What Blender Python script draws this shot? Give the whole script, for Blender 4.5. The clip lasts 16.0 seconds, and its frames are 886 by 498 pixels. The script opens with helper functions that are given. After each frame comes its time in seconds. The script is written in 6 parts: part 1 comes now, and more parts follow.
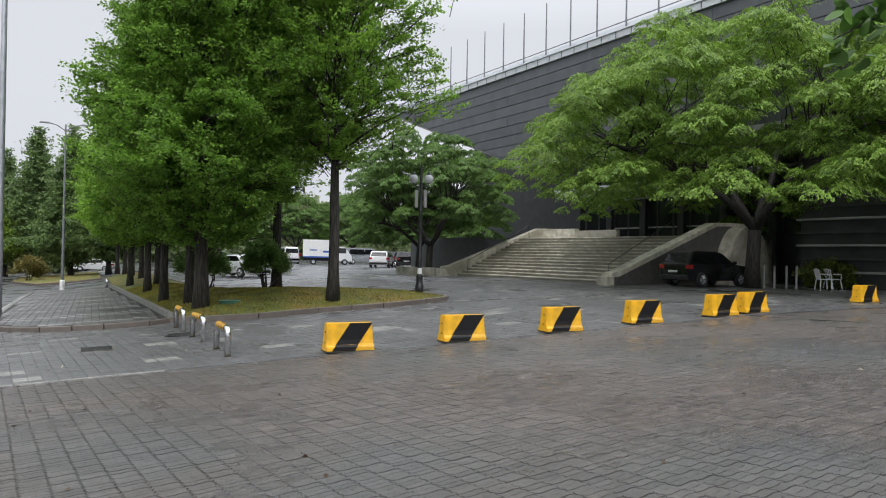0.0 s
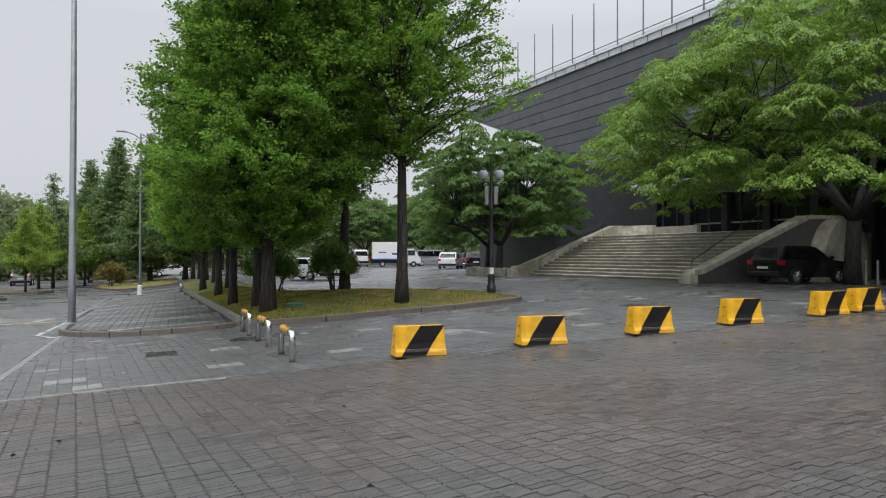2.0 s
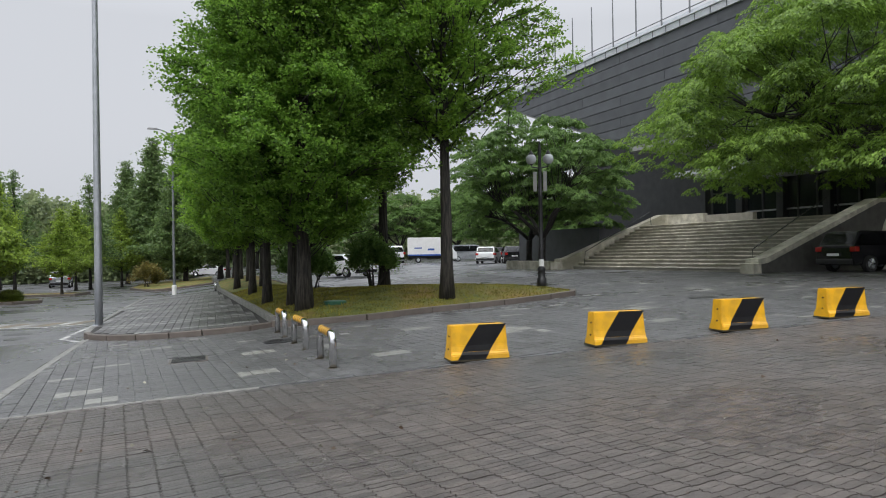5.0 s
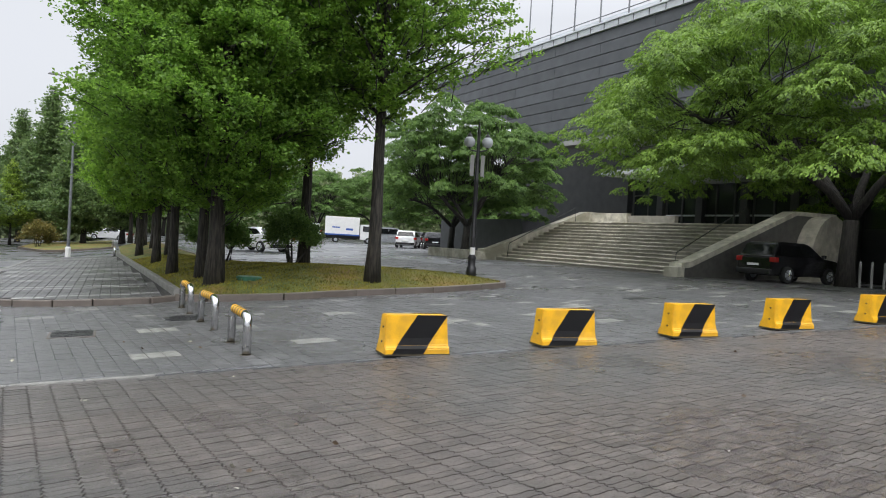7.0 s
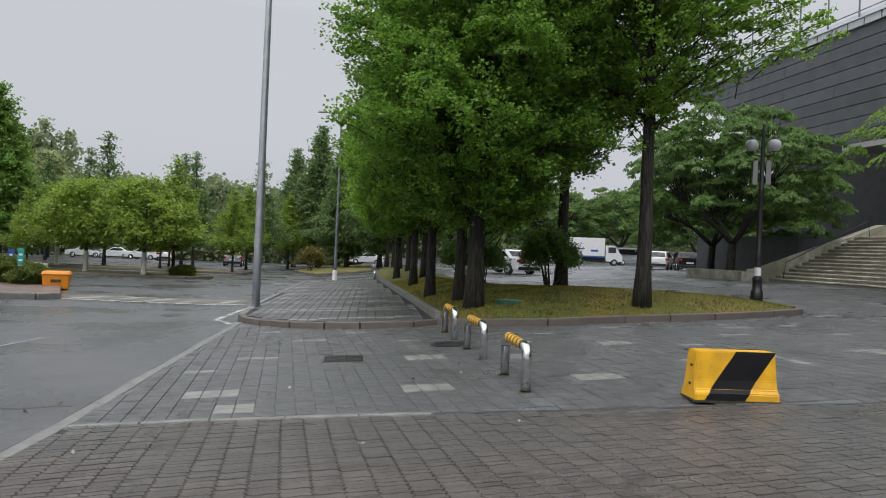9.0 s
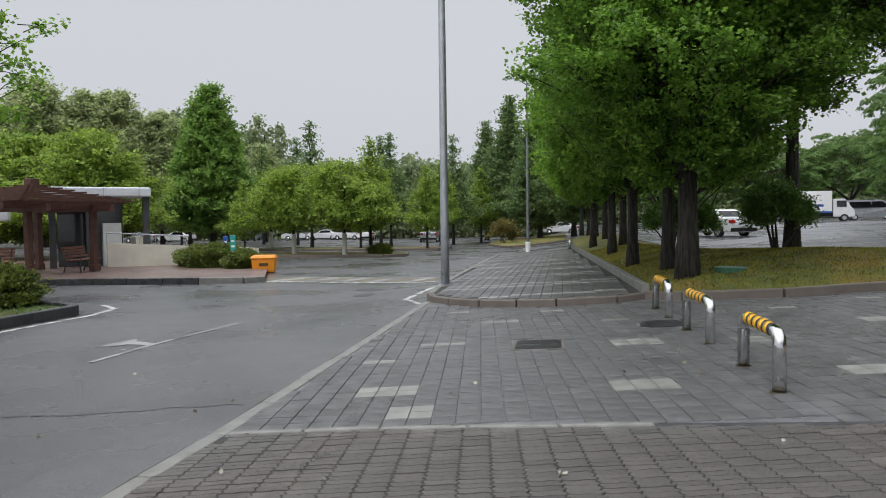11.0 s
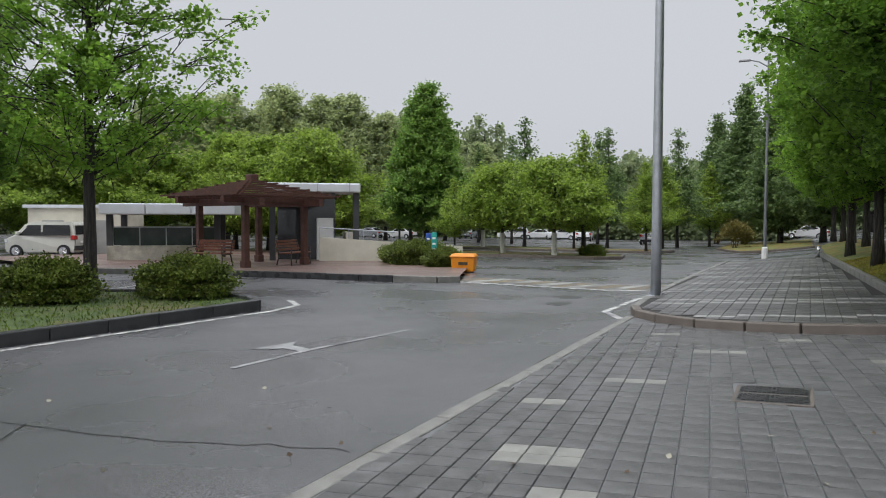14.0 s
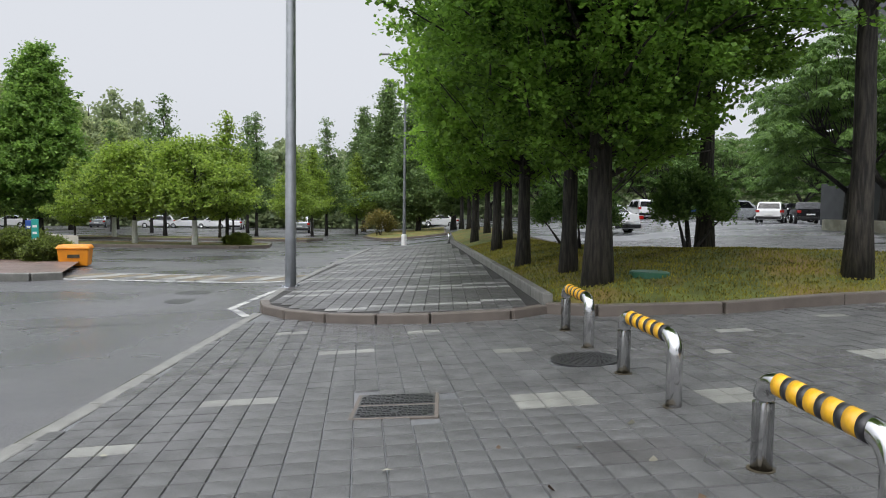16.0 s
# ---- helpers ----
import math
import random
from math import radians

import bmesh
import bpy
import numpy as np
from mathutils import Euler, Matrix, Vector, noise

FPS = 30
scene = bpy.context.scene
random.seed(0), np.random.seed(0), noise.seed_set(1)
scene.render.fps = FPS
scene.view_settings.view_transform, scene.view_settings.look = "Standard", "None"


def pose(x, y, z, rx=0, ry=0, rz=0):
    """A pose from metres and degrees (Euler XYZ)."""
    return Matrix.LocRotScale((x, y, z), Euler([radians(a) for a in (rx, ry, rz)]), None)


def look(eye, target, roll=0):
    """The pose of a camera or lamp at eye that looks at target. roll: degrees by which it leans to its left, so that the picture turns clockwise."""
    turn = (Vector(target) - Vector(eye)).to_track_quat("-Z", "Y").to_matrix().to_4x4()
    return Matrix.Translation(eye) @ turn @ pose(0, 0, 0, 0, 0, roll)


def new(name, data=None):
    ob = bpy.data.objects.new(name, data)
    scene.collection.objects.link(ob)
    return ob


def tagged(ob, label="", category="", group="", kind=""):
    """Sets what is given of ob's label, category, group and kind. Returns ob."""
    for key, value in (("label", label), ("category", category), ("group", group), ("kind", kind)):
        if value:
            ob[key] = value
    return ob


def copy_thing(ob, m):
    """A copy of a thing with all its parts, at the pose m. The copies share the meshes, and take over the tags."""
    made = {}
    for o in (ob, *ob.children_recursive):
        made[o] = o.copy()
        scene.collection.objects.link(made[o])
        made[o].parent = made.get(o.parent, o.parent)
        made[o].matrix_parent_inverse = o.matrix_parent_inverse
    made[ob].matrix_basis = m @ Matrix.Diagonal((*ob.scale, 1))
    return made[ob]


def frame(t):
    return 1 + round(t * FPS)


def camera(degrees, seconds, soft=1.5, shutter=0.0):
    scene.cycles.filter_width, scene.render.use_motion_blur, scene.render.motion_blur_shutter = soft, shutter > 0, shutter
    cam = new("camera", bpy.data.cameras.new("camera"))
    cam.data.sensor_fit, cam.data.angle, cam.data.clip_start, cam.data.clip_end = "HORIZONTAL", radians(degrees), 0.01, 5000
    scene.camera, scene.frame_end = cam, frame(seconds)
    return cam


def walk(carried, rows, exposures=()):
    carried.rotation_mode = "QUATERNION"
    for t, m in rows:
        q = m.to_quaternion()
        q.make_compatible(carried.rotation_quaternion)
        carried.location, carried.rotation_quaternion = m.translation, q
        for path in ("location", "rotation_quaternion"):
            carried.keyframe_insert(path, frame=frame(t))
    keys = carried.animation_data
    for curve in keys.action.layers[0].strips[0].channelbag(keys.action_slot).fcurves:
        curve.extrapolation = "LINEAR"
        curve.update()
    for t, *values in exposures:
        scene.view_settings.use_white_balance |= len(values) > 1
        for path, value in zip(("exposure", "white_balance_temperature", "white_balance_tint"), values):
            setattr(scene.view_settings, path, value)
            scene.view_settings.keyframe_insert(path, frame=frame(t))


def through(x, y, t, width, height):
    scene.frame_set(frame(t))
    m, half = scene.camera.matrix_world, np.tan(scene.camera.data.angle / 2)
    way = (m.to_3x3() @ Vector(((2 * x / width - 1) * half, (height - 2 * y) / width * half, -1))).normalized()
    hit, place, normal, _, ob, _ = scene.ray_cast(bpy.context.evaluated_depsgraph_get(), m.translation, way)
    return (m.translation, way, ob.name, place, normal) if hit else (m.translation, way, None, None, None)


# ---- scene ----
cam = camera(63.9, 16.0, soft=1.0)
PATH = [
    (0, (0.204, -0.192, 1.993), (1.088, 1.602, 2.012), 1.0),
    (0.5, (0.222, 0.066, 1.998), (1.2, 1.809, 2.084), 0.1),
    (1, (0.29, 0.291, 1.965), (1.29, 2.021, 2.05), -0.6),
    (1.5, (0.458, 0.545, 1.93), (1.333, 2.343, 1.97), -0.6),
    (2, (0.527, 0.767, 1.908), (1.235, 2.637, 1.93), 0.1),
    (2.5, (0.566, 1.036, 1.941), (1.229, 2.922, 1.904), -0.1),
    (3, (0.636, 1.253, 1.958), (1.277, 3.144, 1.844), -0.3),
    (3.2, (0.671, 1.294, 1.975), (1.272, 3.198, 1.869), -0.6),
    (5.3, (0.723, 2.607, 1.787), (1.356, 4.504, 1.81), -0.9),
    (5.5, (0.737, 2.737, 1.794), (1.419, 4.617, 1.82), -0.6),
    (6, (0.794, 3.021, 1.765), (1.585, 4.858, 1.783), 0.3),
    (6.5, (0.837, 3.336, 1.771), (1.662, 5.158, 1.757), 2.6),
    (7, (0.794, 3.692, 1.742), (1.637, 5.505, 1.715), 3.3),
    (7.5, (0.749, 4.025, 1.739), (1.447, 5.899, 1.701), 2.9),
    (8, (0.723, 4.412, 1.73), (1.204, 6.353, 1.711), 2.6),
    (8.5, (0.657, 4.825, 1.698), (1.028, 6.791, 1.699), 2.5),
    (9, (0.627, 5.198, 1.659), (0.83, 7.187, 1.661), 2.5),
    (9.5, (0.626, 5.527, 1.672), (0.667, 7.527, 1.664), 2.5),
    (10, (0.57, 5.862, 1.657), (0.452, 7.858, 1.619), 1.3),
    (10.2, (0.581, 6.049, 1.642), (0.389, 8.039, 1.591), 0.6),
    (12.3, (0.671, 7.489, 1.607), (0.207, 9.431, 1.481), -0.4),
    (12.5, (0.638, 7.63, 1.601), (0.114, 9.555, 1.475), -0.3),
    (13, (0.554, 8.006, 1.585), (-0.256, 9.832, 1.481), -0.9),
    (13.5, (0.549, 8.336, 1.567), (-0.476, 10.05, 1.47), -1.2),
    (14, (0.563, 8.716, 1.565), (-0.353, 10.492, 1.479), 0.1),
    (14.4, (0.576, 8.907, 1.565), (-0.088, 10.792, 1.478), 0.3),
    (14.5, (0.566, 9.042, 1.553), (-0.016, 10.953, 1.468), 0.3),
    (15, (0.605, 9.441, 1.51), (0.326, 11.419, 1.405), -0.4),
    (15.5, (0.618, 9.899, 1.495), (0.472, 11.891, 1.39), 0.4),
    (16, (0.647, 10.288, 1.492), (0.647, 12.285, 1.381), 0.7),
]
walk(cam, [(t, look(e, g, r)) for t, e, g, r in PATH], [(0.0, 0.2), (0.6, -0.02), (1.1, 0.0), (1.5, 0.12), (2.5, -0.05), (3.0, 0.12), (5.5, 0.02), (6.0, 0.04), (6.5, 0.22), (7.0, 0.34), (7.5, 0.2), (8.0, 0.08), (8.5, -0.18), (9.5, -0.08), (10.0, -0.08), (12.5, 0.1), (13.5, 0.0), (14.5, -0.07), (15.0, -0.02), (15.5, 0.05), (16.0, 0.22)])

# ---- sky and light: an overcast, rainy day ----
world = bpy.data.worlds.new("overcast_sky")
scene.world = world
world.use_nodes = True
wn, wl = world.node_tree.nodes, world.node_tree.links
bg = wn["Background"]
sky = wn.new("ShaderNodeTexSky")
sky.sky_type, sky.sun_disc = "NISHITA", False
sky.sun_elevation, sky.sun_rotation = radians(55), radians(200)
sky.air_density, sky.dust_density, sky.ozone_density = 1.0, 6.0, 1.0
grey = wn.new("ShaderNodeHueSaturation")
grey.inputs["Saturation"].default_value = 0.12
wl.new(sky.outputs["Color"], grey.inputs["Color"])
cloud = wn.new("ShaderNodeMix")
cloud.data_type = "RGBA"
cloud.inputs[0].default_value = 0.8
cloud.inputs[7].default_value = (6.6, 6.85, 7.4, 1)
wl.new(grey.outputs["Color"], cloud.inputs[6])
# an overcast sky is about three times as bright overhead as at the horizon
where = wn.new("ShaderNodeTexCoord")
split = wn.new("ShaderNodeSeparateXYZ")
wl.new(where.outputs["Generated"], split.inputs[0])
rise = wn.new("ShaderNodeMapRange")
rise.inputs[1].default_value, rise.inputs[2].default_value = 0.3, 1.0
rise.inputs[3].default_value, rise.inputs[4].default_value = 0.93, 3.0
wl.new(split.outputs["Z"], rise.inputs[0])
dome = wn.new("ShaderNodeVectorMath")
dome.operation = "SCALE"
wl.new(cloud.outputs[2], dome.inputs[0])
wl.new(rise.outputs[0], dome.inputs["Scale"])
wl.new(dome.outputs[0], bg.inputs["Color"])
bg.inputs["Strength"].default_value = 0.115
sun_data = bpy.data.lights.new("sun", "SUN")
sun_data.energy, sun_data.angle, sun_data.color = 1.0, radians(40), (1.0, 0.985, 0.96)
sun = new("sun", sun_data)
sun.matrix_world = look((0, 0, 60), (22, 32, 0))

# ---- materials ----


def mat(name, colour, rough=0.8, vary=0.25, scale=6.0, bump=0.0, bump_scale=60.0, metal=0.0, spec=0.5,
        wet=0.0, wet_scale=0.5, second=None, second_scale=1.5, island=0.0, objrand=0.0, alpha=1.0, coords="Object"):
    m = bpy.data.materials.new(name)
    m.use_nodes = True
    n, l = m.node_tree.nodes, m.node_tree.links
    b = n["Principled BSDF"]
    b.inputs["Metallic"].default_value = metal
    b.inputs["Specular IOR Level"].default_value = spec
    co = n.new("ShaderNodeTexCoord")
    src = co.outputs[coords]

    def noise_at(s, detail=5):
        t = n.new("ShaderNodeTexNoise")
        t.inputs["Scale"].default_value, t.inputs["Detail"].default_value = s, detail
        l.new(src, t.inputs["Vector"])
        return t.outputs["Fac"]

    def ramp(value, lo, hi, a, c):
        r = n.new("ShaderNodeMapRange")
        r.inputs[1].default_value, r.inputs[2].default_value = lo, hi
        r.inputs[3].default_value, r.inputs[4].default_value = a, c
        l.new(value, r.inputs[0])
        return r.outputs[0]

    def mix(fac, a, c):
        x = n.new("ShaderNodeMix")
        x.data_type = "RGBA"
        for i, v in ((0, fac), (6, a), (7, c)):
            if hasattr(v, "links"):
                l.new(v, x.inputs[i])
            else:
                x.inputs[i].default_value = v if i == 0 else (*v, 1)
        return x.outputs[2]

    lo = tuple(c * (1 - vary) for c in colour)
    hi = tuple(min(1, c * (1 + vary)) for c in colour)
    col = mix(ramp(noise_at(scale), 0.3, 0.7, 0, 1), lo, hi)
    if second:
        col = mix(ramp(noise_at(second_scale, 3), 0.45, 0.62, 0, 1), col, second)
    fine = noise_at(scale * 14, 3)
    hs = n.new("ShaderNodeHueSaturation")
    l.new(col, hs.inputs["Color"])
    val = ramp(fine, 0.25, 0.75, 1 - vary * 0.5, 1 + vary * 0.5)
    rnd = None
    if island:
        rnd = n.new("ShaderNodeNewGeometry").outputs["Random Per Island"]
    if objrand:
        rnd = n.new("ShaderNodeObjectInfo").outputs["Random"]
    if rnd:
        amount = island or objrand
        mul = n.new("ShaderNodeMath")
        mul.operation = "MULTIPLY"
        l.new(val, mul.inputs[0])
        l.new(ramp(rnd, 0, 1, 1 - amount, 1 + amount), mul.inputs[1])
        val = mul.outputs[0]
        l.new(ramp(rnd, 0, 1, 0.5 - amount * 0.03, 0.5 + amount * 0.03), hs.inputs["Hue"])
    l.new(val, hs.inputs["Value"])
    l.new(hs.outputs["Color"], b.inputs["Base Color"])
    if wet:
        l.new(ramp(noise_at(wet_scale, 4), 0.38, 0.62, max(0.04, rough - wet), rough), b.inputs["Roughness"])
    else:
        l.new(ramp(fine, 0.2, 0.8, max(0.02, rough - 0.08), min(1, rough + 0.08)), b.inputs["Roughness"])
    if bump:
        bp = n.new("ShaderNodeBump")
        bp.inputs["Strength"].default_value, bp.inputs["Distance"].default_value = bump, 0.01
        l.new(noise_at(bump_scale, 4), bp.inputs["Height"])
        l.new(bp.outputs["Normal"], b.inputs["Normal"])
    return m


def glass(name, colour=(0.03, 0.035, 0.04), rough=0.05):
    m = mat(name, colour, rough, vary=0.1, spec=0.8)
    return m


def leaf_mat(name, colour, vary=0.35, through=0.3):
    m = bpy.data.materials.new(name)
    m.use_nodes = True
    n, l = m.node_tree.nodes, m.node_tree.links
    b = n["Principled BSDF"]
    out = n["Material Output"]
    rnd = n.new("ShaderNodeNewGeometry").outputs["Random Per Island"]
    co = n.new("ShaderNodeTexCoord")
    big = n.new("ShaderNodeTexNoise")
    big.inputs["Scale"].default_value, big.inputs["Detail"].default_value = 1.3, 4
    l.new(co.outputs["Object"], big.inputs["Vector"])
    add = n.new("ShaderNodeMath")
    add.operation = "MULTIPLY_ADD"
    l.new(rnd, add.inputs[0])
    add.inputs[1].default_value = 0.5
    l.new(big.outputs["Fac"], add.inputs[2])
    cr = n.new("ShaderNodeValToRGB")
    e = cr.color_ramp.elements
    e[0].position, e[1].position = 0.4, 1.05
    e[0].color = (*[c * (1 - vary) for c in colour], 1)
    e[1].color = (colour[0] * (1 + vary * 1.6), colour[1] * (1 + vary), colour[2] * (1 + vary * 0.4), 1)
    l.new(add.outputs[0], cr.inputs["Fac"])
    l.new(cr.outputs["Color"], b.inputs["Base Color"])
    b.inputs["Roughness"].default_value = 0.52
    b.inputs["Specular IOR Level"].default_value = 0.35
    tr = n.new("ShaderNodeBsdfTranslucent")
    gain = n.new("ShaderNodeHueSaturation")
    gain.inputs["Value"].default_value = 1.6
    gain.inputs["Saturation"].default_value = 1.0
    l.new(cr.outputs["Color"], gain.inputs["Color"])
    l.new(gain.outputs["Color"], tr.inputs["Color"])
    mx = n.new("ShaderNodeMixShader")
    mx.inputs[0].default_value = through
    l.new(b.outputs[0], mx.inputs[1])
    l.new(tr.outputs[0], mx.inputs[2])
    l.new(mx.outputs[0], out.inputs["Surface"])
    return m


ASPHALT = mat("wet_asphalt", (0.09, 0.089, 0.094), 0.42, 0.6, 70.0, 0.32, 150, wet=0.22, wet_scale=0.35, second=(0.076, 0.077, 0.081), second_scale=0.3)
PLAZA = mat("far_paving", (0.13, 0.133, 0.14), 0.42, 0.14, 2.0, 0.3, 90, wet=0.24, wet_scale=0.3)
GREY_TILE = mat("grey_paver", (0.094, 0.094, 0.094), 0.46, 0.34, 5.0, 0.6, 220, wet=0.22, wet_scale=0.45, island=0.11)
GREY_TILE_ONE = mat("grey_paver_single", (0.094, 0.094, 0.094), 0.46, 0.34, 5.0, 0.6, 220, wet=0.22, wet_scale=0.45, objrand=0.11)
LIGHT_TILE = mat("pale_paver", (0.2, 0.199, 0.182), 0.5, 0.22, 6.0, 0.3, 220, wet=0.15, island=0.08)
DARK_TILE = mat("dark_paver", (0.082, 0.08, 0.08), 0.45, 0.28, 5.0, 0.3, 220, wet=0.15, island=0.1)
BRICK = mat("red_grey_paver", (0.099, 0.086, 0.078), 0.46, 0.3, 6.0, 0.8, 200, wet=0.24, wet_scale=0.5, second=(0.086, 0.087, 0.084), second_scale=0.22, island=0.18)
BRICK_ONE = mat("red_grey_paver_single", (0.099, 0.086, 0.078), 0.46, 0.3, 6.0, 0.8, 200, wet=0.24, wet_scale=0.5, second=(0.086, 0.087, 0.084), second_scale=0.22, objrand=0.18)
JOINT = mat("sandy_joint", (0.03, 0.029, 0.027), 0.75, 0.3, 8.0, 0.5, 120)
KERB = mat("granite_kerb", (0.17, 0.168, 0.155), 0.55, 0.22, 5.0, 0.5, 150, wet=0.15, island=0.12)
KERB_BROWN = mat("brown_concrete_kerb", (0.115, 0.096, 0.082), 0.6, 0.14, 5.0, 0.5, 150, wet=0.1, island=0.1)
KERB_BLACK = mat("black_stone_kerb", (0.035, 0.036, 0.038), 0.4, 0.25, 5.0, 0.4, 120, wet=0.15)
WHITE_LINE = mat("worn_white_paint", (0.47, 0.47, 0.45), 0.5, 0.2, 6.0, 0.2, 90, second=(0.15, 0.152, 0.155), second_scale=5.0)
YELLOW_LINE = mat("worn_yellow_paint", (0.17, 0.135, 0.075), 0.55, 0.2, 6.0, 0.2, 90, second=(0.09, 0.085, 0.075), second_scale=5.0)
GRASS_SOIL = mat("lawn_soil", (0.095, 0.115, 0.022), 0.9, 0.4, 3.0, 0.7, 60, second=(0.19, 0.125, 0.032), second_scale=0.8)
VERGE_SOIL = mat("verge_soil", (0.05, 0.08, 0.018), 0.9, 0.4, 3.0, 0.7, 60, second=(0.09, 0.085, 0.03), second_scale=0.7)
YELLOW = mat("yellow_paint", (0.75, 0.4, 0.012), 0.38, 0.1, 5.0, 0.15, 40, second=(0.62, 0.33, 0.02), second_scale=4.0)
BLACK = mat("black_paint", (0.018, 0.018, 0.02), 0.4, 0.2, 5.0, 0.15, 40)
GRIME = mat("dark_grime", (0.05, 0.04, 0.022), 0.6, 0.3, 9.0)
STEEL = mat("polished_steel", (0.62, 0.62, 0.62), 0.16, 0.05, 8.0, metal=1.0)
GALV = mat("galvanised_steel", (0.42, 0.44, 0.47), 0.45, 0.12, 5.0, metal=0.6)
POST_GREY = mat("weathered_post_paint", (0.17, 0.18, 0.19), 0.5, 0.15, 5.0, metal=0.3)
DIRT = mat("mossy_dirt", (0.035, 0.036, 0.022), 0.8, 0.4, 12.0, 0.6, 90, second=(0.06, 0.065, 0.03), second_scale=3.0)
IRON = mat("cast_iron", (0.042, 0.043, 0.044), 0.32, 0.25, 8.0, 0.4, 90, metal=0.3)


def bark_mat(name, ridge, furrow, rough):
    """Bark with long upright fissures."""
    m = bpy.data.materials.new(name)
    m.use_nodes = True
    n, l = m.node_tree.nodes, m.node_tree.links
    b = n["Principled BSDF"]
    co, mp, t = n.new("ShaderNodeTexCoord"), n.new("ShaderNodeMapping"), n.new("ShaderNodeTexNoise")
    mp.inputs["Scale"].default_value = (1, 1, 0.11)
    t.inputs["Scale"].default_value, t.inputs["Detail"].default_value = 24, 5
    l.new(co.outputs["Object"], mp.inputs["Vector"])
    l.new(mp.outputs["Vector"], t.inputs["Vector"])
    cr = n.new("ShaderNodeValToRGB")
    e = cr.color_ramp.elements
    e[0].position, e[1].position = 0.4, 0.62
    e[0].color, e[1].color = (*furrow, 1), (*ridge, 1)
    l.new(t.outputs["Fac"], cr.inputs["Fac"])
    l.new(cr.outputs["Color"], b.inputs["Base Color"])
    b.inputs["Roughness"].default_value = rough
    bp = n.new("ShaderNodeBump")
    bp.inputs["Strength"].default_value, bp.inputs["Distance"].default_value = 1.0, 0.05
    l.new(t.outputs["Fac"], bp.inputs["Height"])
    l.new(bp.outputs["Normal"], b.inputs["Normal"])
    return m


BARK = bark_mat("fissured_bark", (0.052, 0.045, 0.036), (0.012, 0.011, 0.009), 0.8)
BARK_DARK = bark_mat("wet_dark_bark", (0.045, 0.038, 0.034), (0.012, 0.011, 0.01), 0.7)
WHITEWASH = mat("whitewashed_bark", (0.6, 0.6, 0.57), 0.85, 0.15, 9.0, 0.5, 30)
GINKGO = leaf_mat("ginkgo_leaf", (0.1, 0.213, 0.037), 0.5, 0.52)
GINKGO_LIGHT = leaf_mat("young_leaf", (0.122, 0.245, 0.038), 0.4, 0.54)
ZELKOVA = leaf_mat("drooping_leaf", (0.112, 0.218, 0.042), 0.6, 0.36)
DEEP = leaf_mat("deep_green_leaf", (0.09, 0.178, 0.052), 0.45, 0.42)
CARPARK = leaf_mat("car_park_leaf", (0.155, 0.255, 0.05), 0.5, 0.45)
# Pale leaf, lightened further so that the haze of distance is in the colour.
HAZED_POPLAR = leaf_mat("hazed_poplar_leaf", (0.25, 0.32, 0.17), 0.3, 0.48)
BROAD = leaf_mat("rounded_leaf", (0.05, 0.12, 0.02), 0.4, 0.3)
# Granite darkened for the stair risers: the shade on upright faces is in the colour.
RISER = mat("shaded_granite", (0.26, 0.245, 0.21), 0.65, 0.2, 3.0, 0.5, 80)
CONE = leaf_mat("conical_leaf", (0.12, 0.23, 0.056), 0.45, 0.45)
SPIRE = leaf_mat("spire_leaf", (0.11, 0.185, 0.075), 0.35, 0.4)
WORN = mat("rubbed_white_paint", (0.3, 0.3, 0.28), 0.5, 0.25, 5.0, 0.2, 90, second=(0.13, 0.13, 0.13), second_scale=2.5)
FAINT = mat("faint_road_paint", (0.27, 0.272, 0.275), 0.45, 0.25, 6.0, 0.3, 90, second=(0.08, 0.082, 0.086), second_scale=3.0)
SHRUB = leaf_mat("shrub_leaf", (0.075, 0.122, 0.03), 0.75, 0.32)
RUSTY = leaf_mat("bronze_leaf", (0.125, 0.125, 0.04), 0.45, 0.25)
# Greyed, lightened green: the haze before the woods is put into the leaf colour.
MISTY = leaf_mat("hazed_distant_leaf", (0.17, 0.225, 0.125), 0.25, 0.48)
BLADE = leaf_mat("grass_blade", (0.14, 0.155, 0.03), 0.65, 0.35)
VERGE_BLADE = leaf_mat("verge_blade", (0.06, 0.105, 0.018), 0.5, 0.35)
STONE = mat("weathered_granite", (0.52, 0.495, 0.42), 0.6, 0.3, 3.0, 0.5, 80, wet=0.12, second=(0.31, 0.295, 0.23), second_scale=0.9, objrand=0.1)
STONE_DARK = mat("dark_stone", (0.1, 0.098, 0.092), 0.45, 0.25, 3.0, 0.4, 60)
PANEL = mat("slate_grey_panel", (0.072, 0.078, 0.085), 0.46, 0.2, 1.2, 0.2, 40, objrand=0.1)
PANEL_LIGHT = mat("pale_metal_trim", (0.5, 0.52, 0.54), 0.45, 0.08, 3.0, metal=0.2)
SOFFIT = mat("concrete_soffit", (0.3, 0.3, 0.29), 0.8, 0.12, 2.0)
WALL_DARK = mat("dark_cladding", (0.055, 0.057, 0.062), 0.4, 0.2, 1.5, 0.2, 30)
GLASS_DARK = glass("dark_glazing")
WHITE = mat("white_gloss", (0.72, 0.72, 0.71), 0.3, 0.05, 4.0)
GLASS_PALE = mat("pale_green_glass", (0.04, 0.055, 0.05), 0.08, 0.2, 3.0, spec=0.5)
LAMP_GLASS = mat("frosted_globe", (0.42, 0.44, 0.46), 0.25, 0.05, 4.0)
WOOD_RED = mat("red_brown_timber", (0.075, 0.03, 0.021), 0.6, 0.3, 6.0, 0.5, 40, island=0.15)
